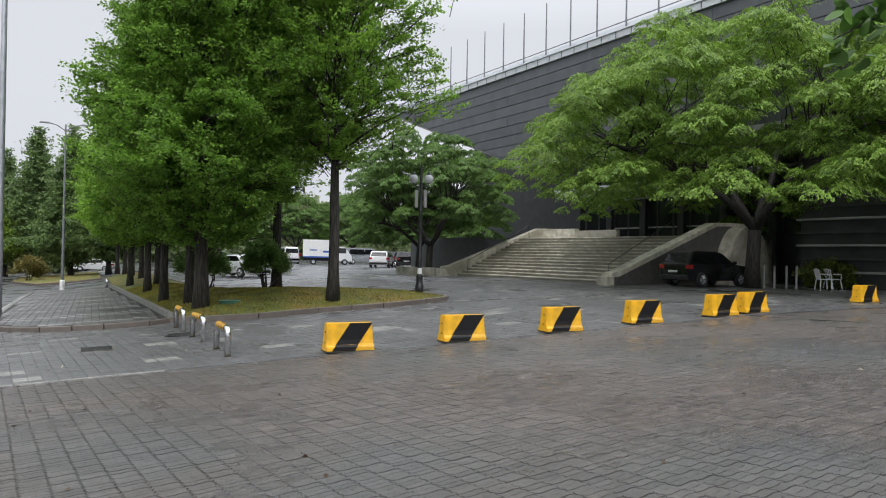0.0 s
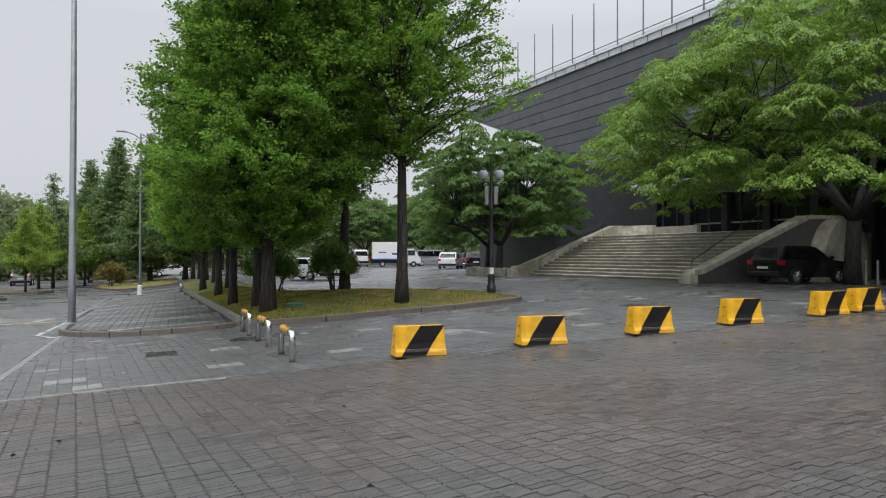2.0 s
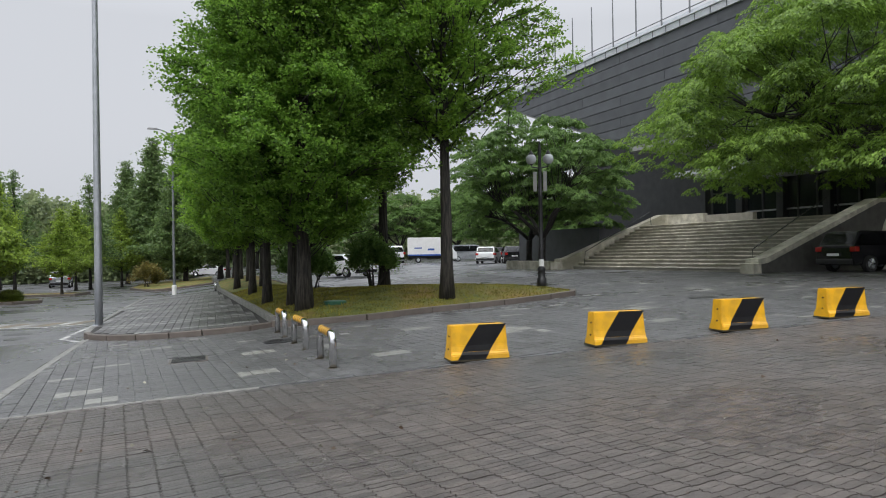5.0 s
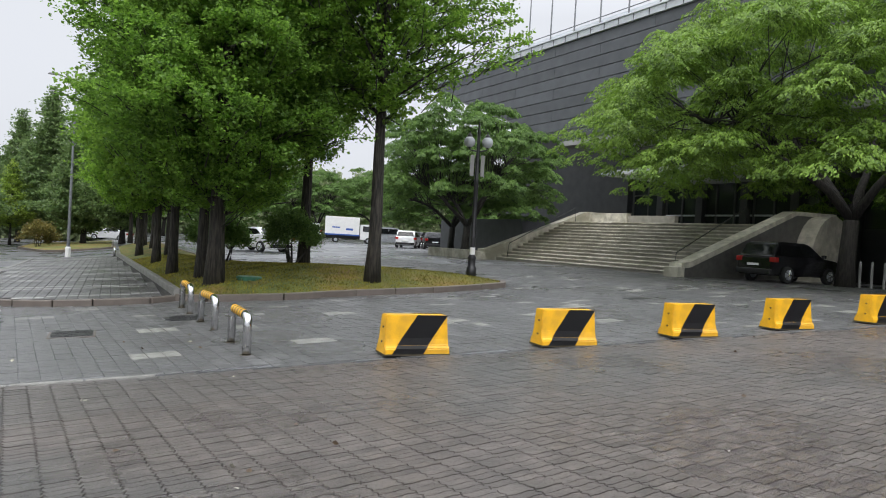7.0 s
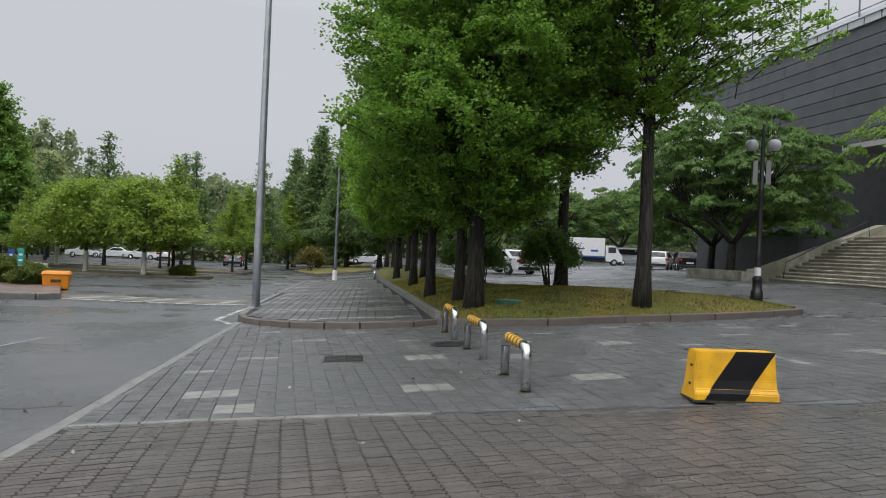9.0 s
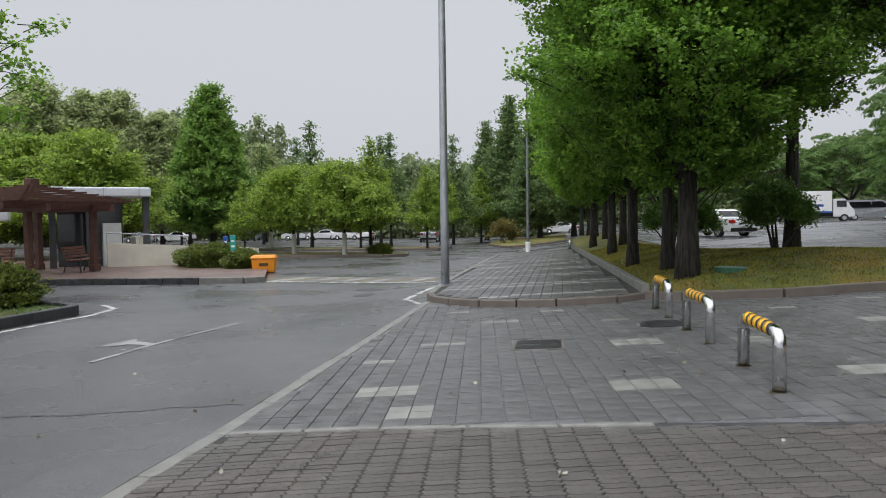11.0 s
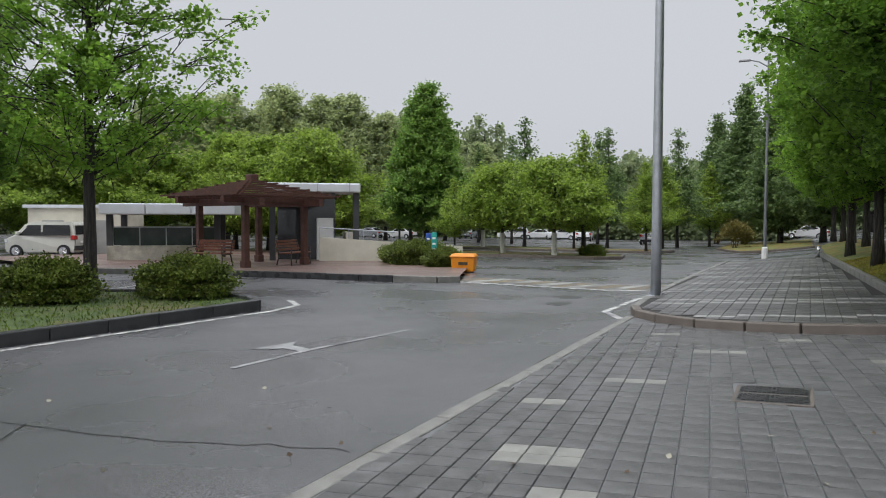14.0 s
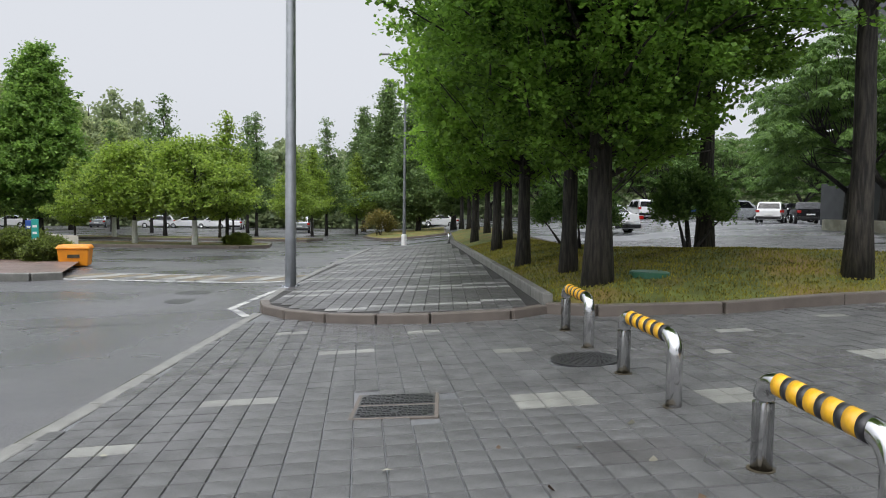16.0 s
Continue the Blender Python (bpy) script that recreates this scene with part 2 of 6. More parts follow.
WOOD_BENCH = mat("varnished_slat", (0.17, 0.06, 0.035), 0.5, 0.25, 8.0, 0.4, 40)
CREAM = mat("cream_render", (0.56, 0.53, 0.45), 0.8, 0.1, 2.0, 0.3, 60)
ROOF_WHITE = mat("white_roof_metal", (0.62, 0.65, 0.68), 0.4, 0.06, 2.0, metal=0.1)
ORANGE = mat("orange_plastic", (0.72, 0.25, 0.01), 0.45, 0.1, 4.0)
TEAL = mat("teal_sign", (0.02, 0.3, 0.26), 0.4, 0.1, 4.0)
BLUE = mat("blue_sign", (0.03, 0.09, 0.35), 0.4, 0.1, 4.0)
CAR_BLACK = mat("black_car_paint", (0.012, 0.012, 0.014), 0.15, 0.1, 3.0, spec=0.7)
CAR_WHITE = mat("white_car_paint", (0.68, 0.69, 0.7), 0.2, 0.05, 3.0, spec=0.6)
CAR_CREAM = mat("cream_car_paint", (0.5, 0.5, 0.455), 0.25, 0.05, 3.0, spec=0.5)
CAR_SILVER = mat("silver_car_paint", (0.36, 0.38, 0.4), 0.25, 0.06, 3.0, metal=0.5)
CAR_GLASS = glass("car_window", (0.012, 0.014, 0.016), 0.06)
RUBBER = mat("tyre_rubber", (0.02, 0.02, 0.021), 0.8, 0.2, 8.0)
RED_LAMP = mat("red_lamp_lens", (0.35, 0.015, 0.012), 0.2, 0.1, 6.0)
CLEAR_LAMP = mat("clear_lamp_lens", (0.6, 0.62, 0.64), 0.15, 0.1, 6.0)
PLASTIC_GREY = mat("grey_plastic", (0.2, 0.2, 0.21), 0.5, 0.1, 5.0)
PAPER = mat("pale_fallen_leaf", (0.3, 0.29, 0.23), 0.7, 0.2, 9.0)
DEAD_LEAF = mat("brown_fallen_leaf", (0.07, 0.045, 0.025), 0.7, 0.3, 9.0)

# ---- building blocks ----
rng = np.random.default_rng(7)


def gz(x, y):
    """Height of the ground: it rises gently towards the arena and the brick apron, and falls away down the car park."""
    z = max(-0.186, min(x, 14) * 0.0465)
    if x > 14:
        z += 0.17 * (1 - math.exp(-(x - 14) * 0.0465 / 0.17))
    z += max(0, min(1, (x + 4) / 3)) * 0.035 * max(0, 11.9 - max(y, -40))
    z -= 0.014 * max(0, min(y, 110) - 24) * max(0, min(1, (4 - x) / 6))
    return z


def mesh_of(name, verts, faces, material):
    me = bpy.data.meshes.new(name)
    me.from_pydata([tuple(v) for v in verts], [], [tuple(f) for f in faces])
    me.materials.append(material)
    me.update()
    return me


def part(name, bm, material, parent, label="", smooth=False):
    me = bpy.data.meshes.new(name)
    bm.to_mesh(me)
    bm.free()
    me.materials.append(material)
    if smooth:
        me.polygons.foreach_set("use_smooth", [True] * len(me.polygons))
    ob = new(name, me)
    ob.parent = parent
    if label:
        tagged(ob, label)
    return ob


def solid(name, bm, material, label, category, kind="", group="", smooth=False):
    return tagged(part(name, bm, material, None, smooth=smooth), label, category, group, kind)


def thing(name, label, category, at=(0, 0, 0), turn=0.0, group="", kind=""):
    e = new(name)
    e.empty_display_size = 0.2
    e.matrix_basis = pose(*at, 0, 0, turn)
    return tagged(e, label, category, group, kind)


def box(bm, lo, hi, bevel=0.0, taper=None):
    """A block between two corners; taper scales the top in x and y."""
    c = [(a + b) / 2 for a, b in zip(lo, hi)]
    s = [b - a for a, b in zip(lo, hi)]
    r = bmesh.ops.create_cube(bm, size=1, matrix=Matrix.LocRotScale(c, None, s))
    if taper:
        for v in r["verts"]:
            if v.co.z > c[2]:
                v.co.x = c[0] + (v.co.x - c[0]) * taper[0]
                v.co.y = c[1] + (v.co.y - c[1]) * taper[1]
    if bevel:
        es = list({e for v in r["verts"] for e in v.link_edges})
        bmesh.ops.bevel(bm, geom=es, offset=bevel, segments=2, affect="EDGES", profile=0.5)
    return bm


def boxes(*items, bevel=0.0):
    bm = bmesh.new()
    for lo, hi in items:
        box(bm, lo, hi, bevel)
    return bm


def tube_into(bm, pts, radii, sides=10, caps=True):
    pts = [Vector(p) for p in pts]
    rings = []
    for i, p in enumerate(pts):
        d = (pts[min(i + 1, len(pts) - 1)] - pts[max(i - 1, 0)]).normalized()
        a = d.orthogonal().normalized() if abs(d.z) > 0.99 else d.cross(Vector((0, 0, 1))).normalized()
        b = d.cross(a)
        r = radii[i] if hasattr(radii, "__len__") else radii
        rings.append([bm.verts.new(p + (a * math.cos(k * math.tau / sides) + b * math.sin(k * math.tau / sides)) * r) for k in range(sides)])
    for u, v in zip(rings, rings[1:]):
        for k in range(sides):
            try:
                bm.faces.new((u[k], u[(k + 1) % sides], v[(k + 1) % sides], v[k]))
            except ValueError:
                pass
    if caps:
        bm.faces.new(rings[0][::-1])
        bm.faces.new(rings[-1])
    return bm


def tube(pts, radii, sides=10):
    bm = tube_into(bmesh.new(), pts, radii, sides)
    bmesh.ops.recalc_face_normals(bm, faces=bm.faces)
    return bm


def lathe(profile, sides=20, centre=(0, 0)):
    bm = bmesh.new()
    rings = [[bm.verts.new((centre[0] + r * math.cos(k * math.tau / sides), centre[1] + r * math.sin(k * math.tau / sides), z)) for k in range(sides)] for r, z in profile]
    for u, v in zip(rings, rings[1:]):
        for k in range(sides):
            bm.faces.new((u[k], u[(k + 1) % sides], v[(k + 1) % sides], v[k]))
    bm.faces.new(rings[0][::-1])
    bm.faces.new(rings[-1])
    return bm


def prism(outline, lo, hi, axis=1):
    """An outline in two of the axes, pushed along the third from lo to hi."""
    bm = bmesh.new()

    def put(a, b, c):
        p = [a, b]
        p.insert(axis, c)
        return bm.verts.new(p)
    u = [put(a, b, lo) for a, b in outline]
    v = [put(a, b, hi) for a, b in outline]
    bm.faces.new(u)
    bm.faces.new(v[::-1])
    for k in range(len(u)):
        bm.faces.new((u[k], v[k], v[(k + 1) % len(u)], u[(k + 1) % len(u)]))
    bmesh.ops.recalc_face_normals(bm, faces=bm.faces)
    return bm


def inside(x, y, poly):
    hit, j = False, len(poly) - 1
    for i in range(len(poly)):
        (xi, yi), (xj, yj) = poly[i], poly[j]
        if (yi > y) != (yj > y) and x < (xj - xi) * (y - yi) / (yj - yi) + xi:
            hit = not hit
        j = i
    return hit


def edge_distance(x, y, poly):
    best = 1e9
    for (ax, ay), (bx, by) in zip(poly, poly[1:] + poly[:1]):
        dx, dy = bx - ax, by - ay
        t = max(0, min(1, ((x - ax) * dx + (y - ay) * dy) / (dx * dx + dy * dy + 1e-9)))
        best = min(best, math.hypot(x - ax - t * dx, y - ay - t * dy))
    return best


def sheet(xs, ys, lift=0.0, keep=None, height=gz):
    """A grid of quads on the ground."""
    bm = bmesh.new()
    g = [[bm.verts.new((x, y, height(x, y) + lift)) for y in ys] for x in xs]
    for i in range(len(xs) - 1):
        for j in range(len(ys) - 1):
            if keep is None or keep((xs[i] + xs[i + 1]) / 2, (ys[j] + ys[j + 1]) / 2):
                bm.faces.new((g[i][j], g[i + 1][j], g[i + 1][j + 1], g[i][j + 1]))
    for v in [v for v in bm.verts if not v.link_faces]:
        bm.verts.remove(v)
    return bm


def strip(line, width, lift, height=gz, step=0.5):
    """A thin painted band along a line on the ground, with a little thickness."""
    bm = bmesh.new()
    pts = []
    for (ax, ay), (bx, by) in zip(line, line[1:]):
        n = max(1, int(math.hypot(bx - ax, by - ay) / step))
        pts += [(ax + (bx - ax) * k / n, ay + (by - ay) * k / n) for k in range(n)]
    pts.append(line[-1])
    last = None
    for i, (x, y) in enumerate(pts):
        ax, ay = pts[max(i - 1, 0)]
        bx, by = pts[min(i + 1, len(pts) - 1)]
        d = math.hypot(bx - ax, by - ay) or 1
        nx, ny = -(by - ay) / d * width / 2, (bx - ax) / d * width / 2
        pair = [bm.verts.new((x + nx, y + ny, height(x + nx, y + ny) + lift)), bm.verts.new((x - nx, y - ny, height(x - nx, y - ny) + lift))]
        if last:
            bm.faces.new((last[0], last[1], pair[1], pair[0]))
        last = pair
    return bm


def kerb_stones(name, line, width, top, material, length=1.0, sink=0.1, parent=None, height=gz):
    """A run of kerb stones, each its own block, along a line of the plan."""
    for (ax, ay), (bx, by) in zip(line, line[1:]):
        d = math.hypot(bx - ax, by - ay)
        n = max(1, round(d / length))
        for k in range(n):
            x0, y0 = ax + (bx - ax) * k / n, ay + (by - ay) * k / n
            x1, y1 = ax + (bx - ax) * (k + 1) / n, ay + (by - ay) * (k + 1) / n
            bm = bmesh.new()
            L = d / n - 0.012
            box(bm, (0, -width / 2, -sink), (L, width / 2, top), 0.018)
            ob = part(name, bm, material, parent)
            z0, z1 = height(x0, y0), height(x1, y1)
            ang = math.atan2(y1 - y0, x1 - x0)
            ob.matrix_basis = Matrix.Translation((x0, y0, z0 + float(rng.normal(0, 0.003)))) @ Matrix.Rotation(ang, 4, "Z") @ Matrix.Rotation(-math.atan2(z1 - z0, d / n), 4, "Y")


# ---- foliage ----


def leaves_mesh(name, centres, sizes, ways, material, seed=0, fold=0.25, slim=0.5, flat=0.75):
    """Folded four-cornered leaves; ways are the directions in which the tips point."""
    r = np.random.default_rng(seed)
    n = len(centres)
    w = ways / (np.linalg.norm(ways, axis=1)[:, None] + 1e-9)
    side = np.cross(w, r.normal(0, 1, (n, 3)) * flat + np.array([0, 0, 1.0]))
    side /= np.linalg.norm(side, axis=1)[:, None] + 1e-9
    up = np.cross(side, w)
    s = sizes[:, None]
    v = np.empty((n, 4, 3))
    v[:, 0] = centres - w * s * 0.5
    v[:, 1] = centres + side * s * slim + up * s * fold + w * s * 0.1
    v[:, 2] = centres + w * s * 0.5
    v[:, 3] = centres - side * s * slim + up * s * fold + w * s * 0.1
    me = bpy.data.meshes.new(name)
    me.vertices.add(n * 4)
    me.vertices.foreach_set("co", v.ravel().astype(np.float32))
    idx = np.arange(n * 4).reshape(n, 4)
    tri = np.stack([idx[:, [0, 1, 2]], idx[:, [0, 2, 3]]], 1).reshape(-1)
    me.loops.add(len(tri))
    me.loops.foreach_set("vertex_index", tri.astype(np.int32))
    me.polygons.add(n * 2)
    me.polygons.foreach_set("loop_start", np.arange(0, n * 6, 3, dtype=np.int32))
    me.update(calc_edges=True)
    me.materials.append(material)
    return me


def limb(r, start, way, length, steps=5, wander=0.15, lift=0.0):
    pts, p, d = [Vector(start)], Vector(start), Vector(way).normalized()
    for _ in range(steps):
        d = (d + Vector(r.normal(0, wander, 3)) + Vector((0, 0, lift))).normalized()
        p = p + d * (length / steps)
        pts.append(p.copy())
    return pts


def along(pts, f):
    f = max(0, min(0.9999, f)) * (len(pts) - 1)
    i = int(f)
    return pts[i].lerp(pts[i + 1], f - i)


def spreading_tree(name, label, height, clear, radius, trunk_r, leaf, leaf_size, count, seed, bark, pads=90, stems=4, flat=0.62):
    """A broad tree: limbs fan out to flattened, drooping sprays of leaves that overlap like shingles."""
    r = np.random.default_rng(seed)
    t = thing(name, label, "tree")
    bm = bmesh.new()
    fork = clear * 0.75
    trunk = [Vector((0, 0, -0.2)), Vector((0.05, 0.02, fork * 0.4)), Vector((0.08, -0.05, fork))]
    tube_into(bm, trunk, [trunk_r * 1.35, trunk_r, trunk_r * 0.92], 14)
    big = []
    for s in range(stems):
        a = s * math.tau / stems + r.uniform(-0.4, 0.4)
        pts = limb(r, trunk[-1], (math.cos(a) * 0.8, math.sin(a) * 0.8, 1.0), radius * 0.95, 6, 0.12, 0.0)
        tube_into(bm, pts, [trunk_r * (0.62 - 0.085 * j) for j in range(7)], 9)
        big.append(pts)
    C, W = [], []
    mid = clear + (height - clear) * 0.36
    per = count // pads
    for k in range(pads):
        u = (k + 0.5) / pads
        el = math.asin(-0.42 + 1.4 * u) if -0.42 + 1.4 * u < 1 else math.pi / 2
        az = k * 2.39996 + r.uniform(-0.25, 0.25)
        shell = r.uniform(0.86, 1.06) if r.random() < 0.72 else r.uniform(0.5, 0.85)
        rr = radius * shell * r.uniform(0.92, 1.06)
        vert = (height - mid) if el > 0 else (mid - clear)
        p = Vector((math.cos(az) * math.cos(el) * rr, math.sin(az) * math.cos(el) * rr, mid + math.sin(el) * vert * shell / max(0.45, 1 if el > 0 else 0.42)))
        stem = min(big, key=lambda b: (b[3] - p).length)
        root = along(stem, r.uniform(0.35, 0.9))
        bend = (root + p) / 2 + Vector((0, 0, 0.35))
        tube_into(bm, [root, bend, p], [trunk_r * 0.13, trunk_r * 0.07, 0.01], 6)
        size = radius * r.uniform(0.09, 0.18)
        out = Vector((math.cos(az), math.sin(az), 0))
        n = int(per * (size / (radius * 0.137)) ** 2)
        m = 17
        ta, tq = np.arange(m) * 2.39996 + r.uniform(0, 6), np.sqrt((np.arange(m) + 0.5) / m)
        tx, ty = np.cos(ta) * tq * 1.2 + r.normal(0, 0.06, m), np.sin(ta) * tq + r.normal(0, 0.06, m)
        tz = -(tq ** 2) * flat * r.uniform(0.75, 1.15) - tx * 0.16 * (1 if el < 1.0 else 0) + r.normal(0, 0.07, m)
        pick = r.integers(0, m, n)
        sa, sq = r.uniform(0, math.tau, n), np.sqrt(r.random(n))
        dome = 0.31 * r.uniform(0.8, 1.25, m)[pick]
        lx = (tx[pick] + np.cos(sa) * sq * dome + tx[pick] * sq * 0.12) * size
        ly = (ty[pick] + np.sin(sa) * sq * dome) * size
        a, q = np.arctan2(ly, lx), np.clip(np.hypot(lx, ly) / size, 0, 1)
        cx = p.x + out.x * lx - out.y * ly
        cy = p.y + out.y * lx + out.x * ly
        cz = p.z + 0.18 * size + (tz[pick] - sq ** 2 * dome * 0.75) * size + r.normal(0, 0.03, n)
        C.append(np.stack([cx, cy, cz], 1))
        w = np.stack([out.x * np.cos(a) - out.y * np.sin(a), out.y * np.cos(a) + out.x * np.sin(a), -0.3 - q * 0.8], 1)
        W.append(w + r.normal(0, 0.28, (n, 3)))
    part("trunk", bm, bark, t, smooth=True)
    C, W = np.concatenate(C), np.concatenate(W)
    cr = new("crown", leaves_mesh("crown", C, r.uniform(0.65, 1.3, len(C)) * leaf_size, W, leaf, seed + 1, 0.1, 0.26, 0.3))
    cr.parent = t
    return t


def shrub(name, label, rx, ry, h, leaf, leaf_size, count, seed, stems=0, bare=0.0):
    r = np.random.default_rng(seed)
    t = thing(name, label, "shrub")
    bm = bmesh.new()
    base = Vector((0, 0, -0.1))
    tops = []
    for k in range(max(5, stems)):
        a = k * 2.4
        pts = limb(r, base + Vector((r.uniform(-0.2, 0.2) * rx, r.uniform(-0.2, 0.2) * ry, 0)), (math.cos(a) * rx * 0.5, math.sin(a) * ry * 0.5, bare + h * 0.5), bare + h * 0.55, 4, 0.15)
        tube_into(bm, pts, [0.05 if stems else 0.02, 0.04 if stems else 0.017, 0.03 if stems else 0.014, 0.02, 0.01], 7)
    part("branchwork", bm, BARK_DARK, t, smooth=True)
    clumps = 46
    C, W = [], []
    for k in range(clumps):
        d = r.normal(0, 1, 3)
        d /= np.linalg.norm(d)
        if d[2] < -0.35:
            d[2] *= -0.6
        p = np.array([d[0] * rx, d[1] * ry, bare + h * 0.45 + d[2] * h * 0.5]) * np.array([1, 1, 1]) * 1.0
        p[:2] *= r.uniform(0.55, 1.02)
        p[2] += (r.uniform(-0.1, 0.14) * h if d[2] > 0.2 else 0.0)
        n = count // clumps
        C.append(p + r.normal(0, 0.16, (n, 3)) * np.array([rx, ry, h * 0.7]) * 0.9)
        W.append(np.tile(d, (n, 1)) * 0.8 + r.normal(0, 0.55, (n, 3)) + np.array([0, 0, 0.2]))
    C, W = np.concatenate(C), np.concatenate(W)
    if not bare:
        skirt = r.normal(0, 1, (count // 6, 3))
        skirt = skirt / np.linalg.norm(skirt[:, :2], axis=1)[:, None] * np.array([rx, ry, 0]) * r.uniform(0.6, 1.0, (count // 6, 1))
        skirt[:, 2] = r.uniform(0.03, h * 0.4, count // 6)
        C, W = np.concatenate([C, skirt]), np.concatenate([W, skirt + r.normal(0, 0.5, skirt.shape)])
    C[:, 2] = np.maximum(C[:, 2], 0.03)
    f = new("foliage", leaves_mesh("foliage", C, r.uniform(0.6, 1.3, len(C)) * leaf_size, W, leaf, seed + 1, 0.15, 0.4))
    f.parent = t
    return t


def plant(proto, x, y, turn=0.0, size=1.0, lift=0.0, label="", group=""):
    c = copy_thing(proto, pose(x, y, gz(x, y) + lift, 0, 0, turn) @ Matrix.Diagonal((size, size, size, 1)))
    if label:
        tagged(c, label)
    if group:
        tagged(c, group=group)
    return c


def settle(ob, x, y, turn=0.0, lift=0.0, size=1.0):
    ob.matrix_basis = pose(x, y, gz(x, y) + lift, 0, 0, turn) @ Matrix.Diagonal((size, size, size, 1))
    return ob

# ---- ground ----
PLATFORM = [(-2.2, 21.6), (-2.0, 20.95), (-1.55, 20.35), (-0.9, 19.85), (-0.2, 19.6), (0.5, 19.5), (1.55, 19.62), (2.05, 20.0), (1.55, 30.0), (1.0, 42.0), (-2.6, 42.0), (-2.5, 32.0), (-2.35, 25.0)]
ISLAND = [(2.1, 20.0), (2.7, 19.6), (4.3, 19.5), (6.1, 19.95), (8.2, 20.15), (9.8, 20.6), (10.75, 21.0), (11.1, 21.6), (10.9, 22.8), (9.8, 24.6), (8.0, 26.6), (6.2, 28.6), (4.9, 32.0), (4.4, 45.0), (4.0, 60.0), (1.2, 60.0), (1.05, 42.0), (1.6, 30.0)]

xs = [-900, -300, -120, -60, -40, -25, -15, -10, -6, -4, -3, -2.12, -1, 0, 2, 4, 7, 10, 14, 17, 20, 25, 32, 45, 80, 200, 900]
ys = [-900, -200, -40, -20, -10, 0, 6, 11.9, 16, 20, 24, 30, 45, 60, 80, 110, 200, 400, 900]
solid("ground", sheet(xs, ys, -0.03), ASPHALT, "wet dark grey asphalt of the road and car park", "ground", "structure")
px = [-2.05, -1, 0, 2, 4, 7, 10, 14, 17, 20, 24, 30, 40, 60]
solid("pavement", sheet(px, [11.9, 14, 16, 20, 24, 28, 32, 36, 40, 50, 65, 90], -0.012), PLAZA, "wet grey paved plaza in front of the arena", "pavement", "structure")
solid("brick_apron", sheet(px, [-40, -20, -8, -2, 2, 6, 9, 11.9], -0.012), JOINT, "dark sand bed of the red-grey brick apron", "pavement", "structure")
solid("brick_apron_far", sheet([-2.05, 2, 8, 11, 14.5, 17, 20, 24, 30, 40, 60], [-40, -20, -8, -1.5, 3.4, 6, 9, 11.85], -0.002, lambda x, y: x > 14.5 or y < -1.5 or (x > 8 and y < 3.4)), BRICK, "worn red-grey brick paving, wet", "pavement", "structure")
plat = bmesh.new()
pf = bmesh.ops.contextual_create(plat, geom=[plat.verts.new((x, y, gz(x, y) + 0.1)) for x, y in PLATFORM])
bmesh.ops.triangulate(plat, faces=plat.faces)
for _ in range(2):
    bmesh.ops.subdivide_edges(plat, edges=plat.edges, cuts=2, use_grid_fill=True)
for v in plat.verts:
    v.co.z = gz(v.co.x, v.co.y) + 0.1
platform = solid("raised_pavement", plat, JOINT, "raised dark paved parking strip with white bay stripes", "pavement", "structure")


def raised(x, y):
    return gz(x, y) + 0.1


def lawn(x, y):
    d = edge_distance(x, y, ISLAND)
    return gz(x, y) + 0.08 + 0.6 * (1 - math.exp(-d / 2.6)) + 0.03 * noise.noise((x * 0.7, y * 0.7, 0))


gx, gy = np.arange(1.0, 11.3, 0.2), list(np.arange(19.4, 30, 0.2)) + list(np.arange(30, 60.5, 1.0))
lb = sheet(list(gx), gy, 0, lambda x, y: inside(x, y, ISLAND) and edge_distance(x, y, ISLAND) > 0.04, lawn)
solid("lawn", lb, GRASS_SOIL, "mown grass mound with yellowed patches", "lawn", "structure")

kerbs = thing("kerb_island", "weathered concrete kerb round the grass island", "kerb", kind="structure")
kerb_stones("kerb_stone", ISLAND[:15], 0.16, 0.14, KERB_BROWN, 1.3, parent=kerbs)
kerb_stones("kerb_stone", [ISLAND[0], ISLAND[17], ISLAND[16]], 0.14, 0.26, KERB, 1.0, parent=kerbs)
kerbs = thing("kerb_platform", "rounded brown concrete kerb of the parking strip", "kerb", kind="structure")
kerb_stones("kerb_stone", PLATFORM[:8], 0.15, 0.115, KERB_BROWN, 0.9, parent=kerbs)
kerb_stones("kerb_stone", [PLATFORM[0], PLATFORM[12], PLATFORM[11], PLATFORM[10]], 0.15, 0.115, KERB, 1.0, parent=kerbs)
kerbs = thing("kerb_road", "flush pale granite kerb between road and paving", "kerb", kind="structure")
kerb_stones("kerb_stone", [(-2.12, 0.0), (-2.12, 20.9)], 0.15, 0.006, KERB, 1.0, parent=kerbs)
kerbs = thing("kerb_border", "flush granite edging between brick and grey paving", "kerb", kind="structure")
kerb_stones("kerb_stone", [(-2.03, 11.95), (-0.8, 12.07), (1.3, 12.1)], 0.08, 0.012, KERB, 0.75, parent=kerbs)
kerb_stones("kerb_stone", [(1.3, 12.1), (4.5, 12.08), (12.0, 11.95), (24.0, 11.95)], 0.06, 0.004, KERB_BLACK, 1.5, parent=kerbs)

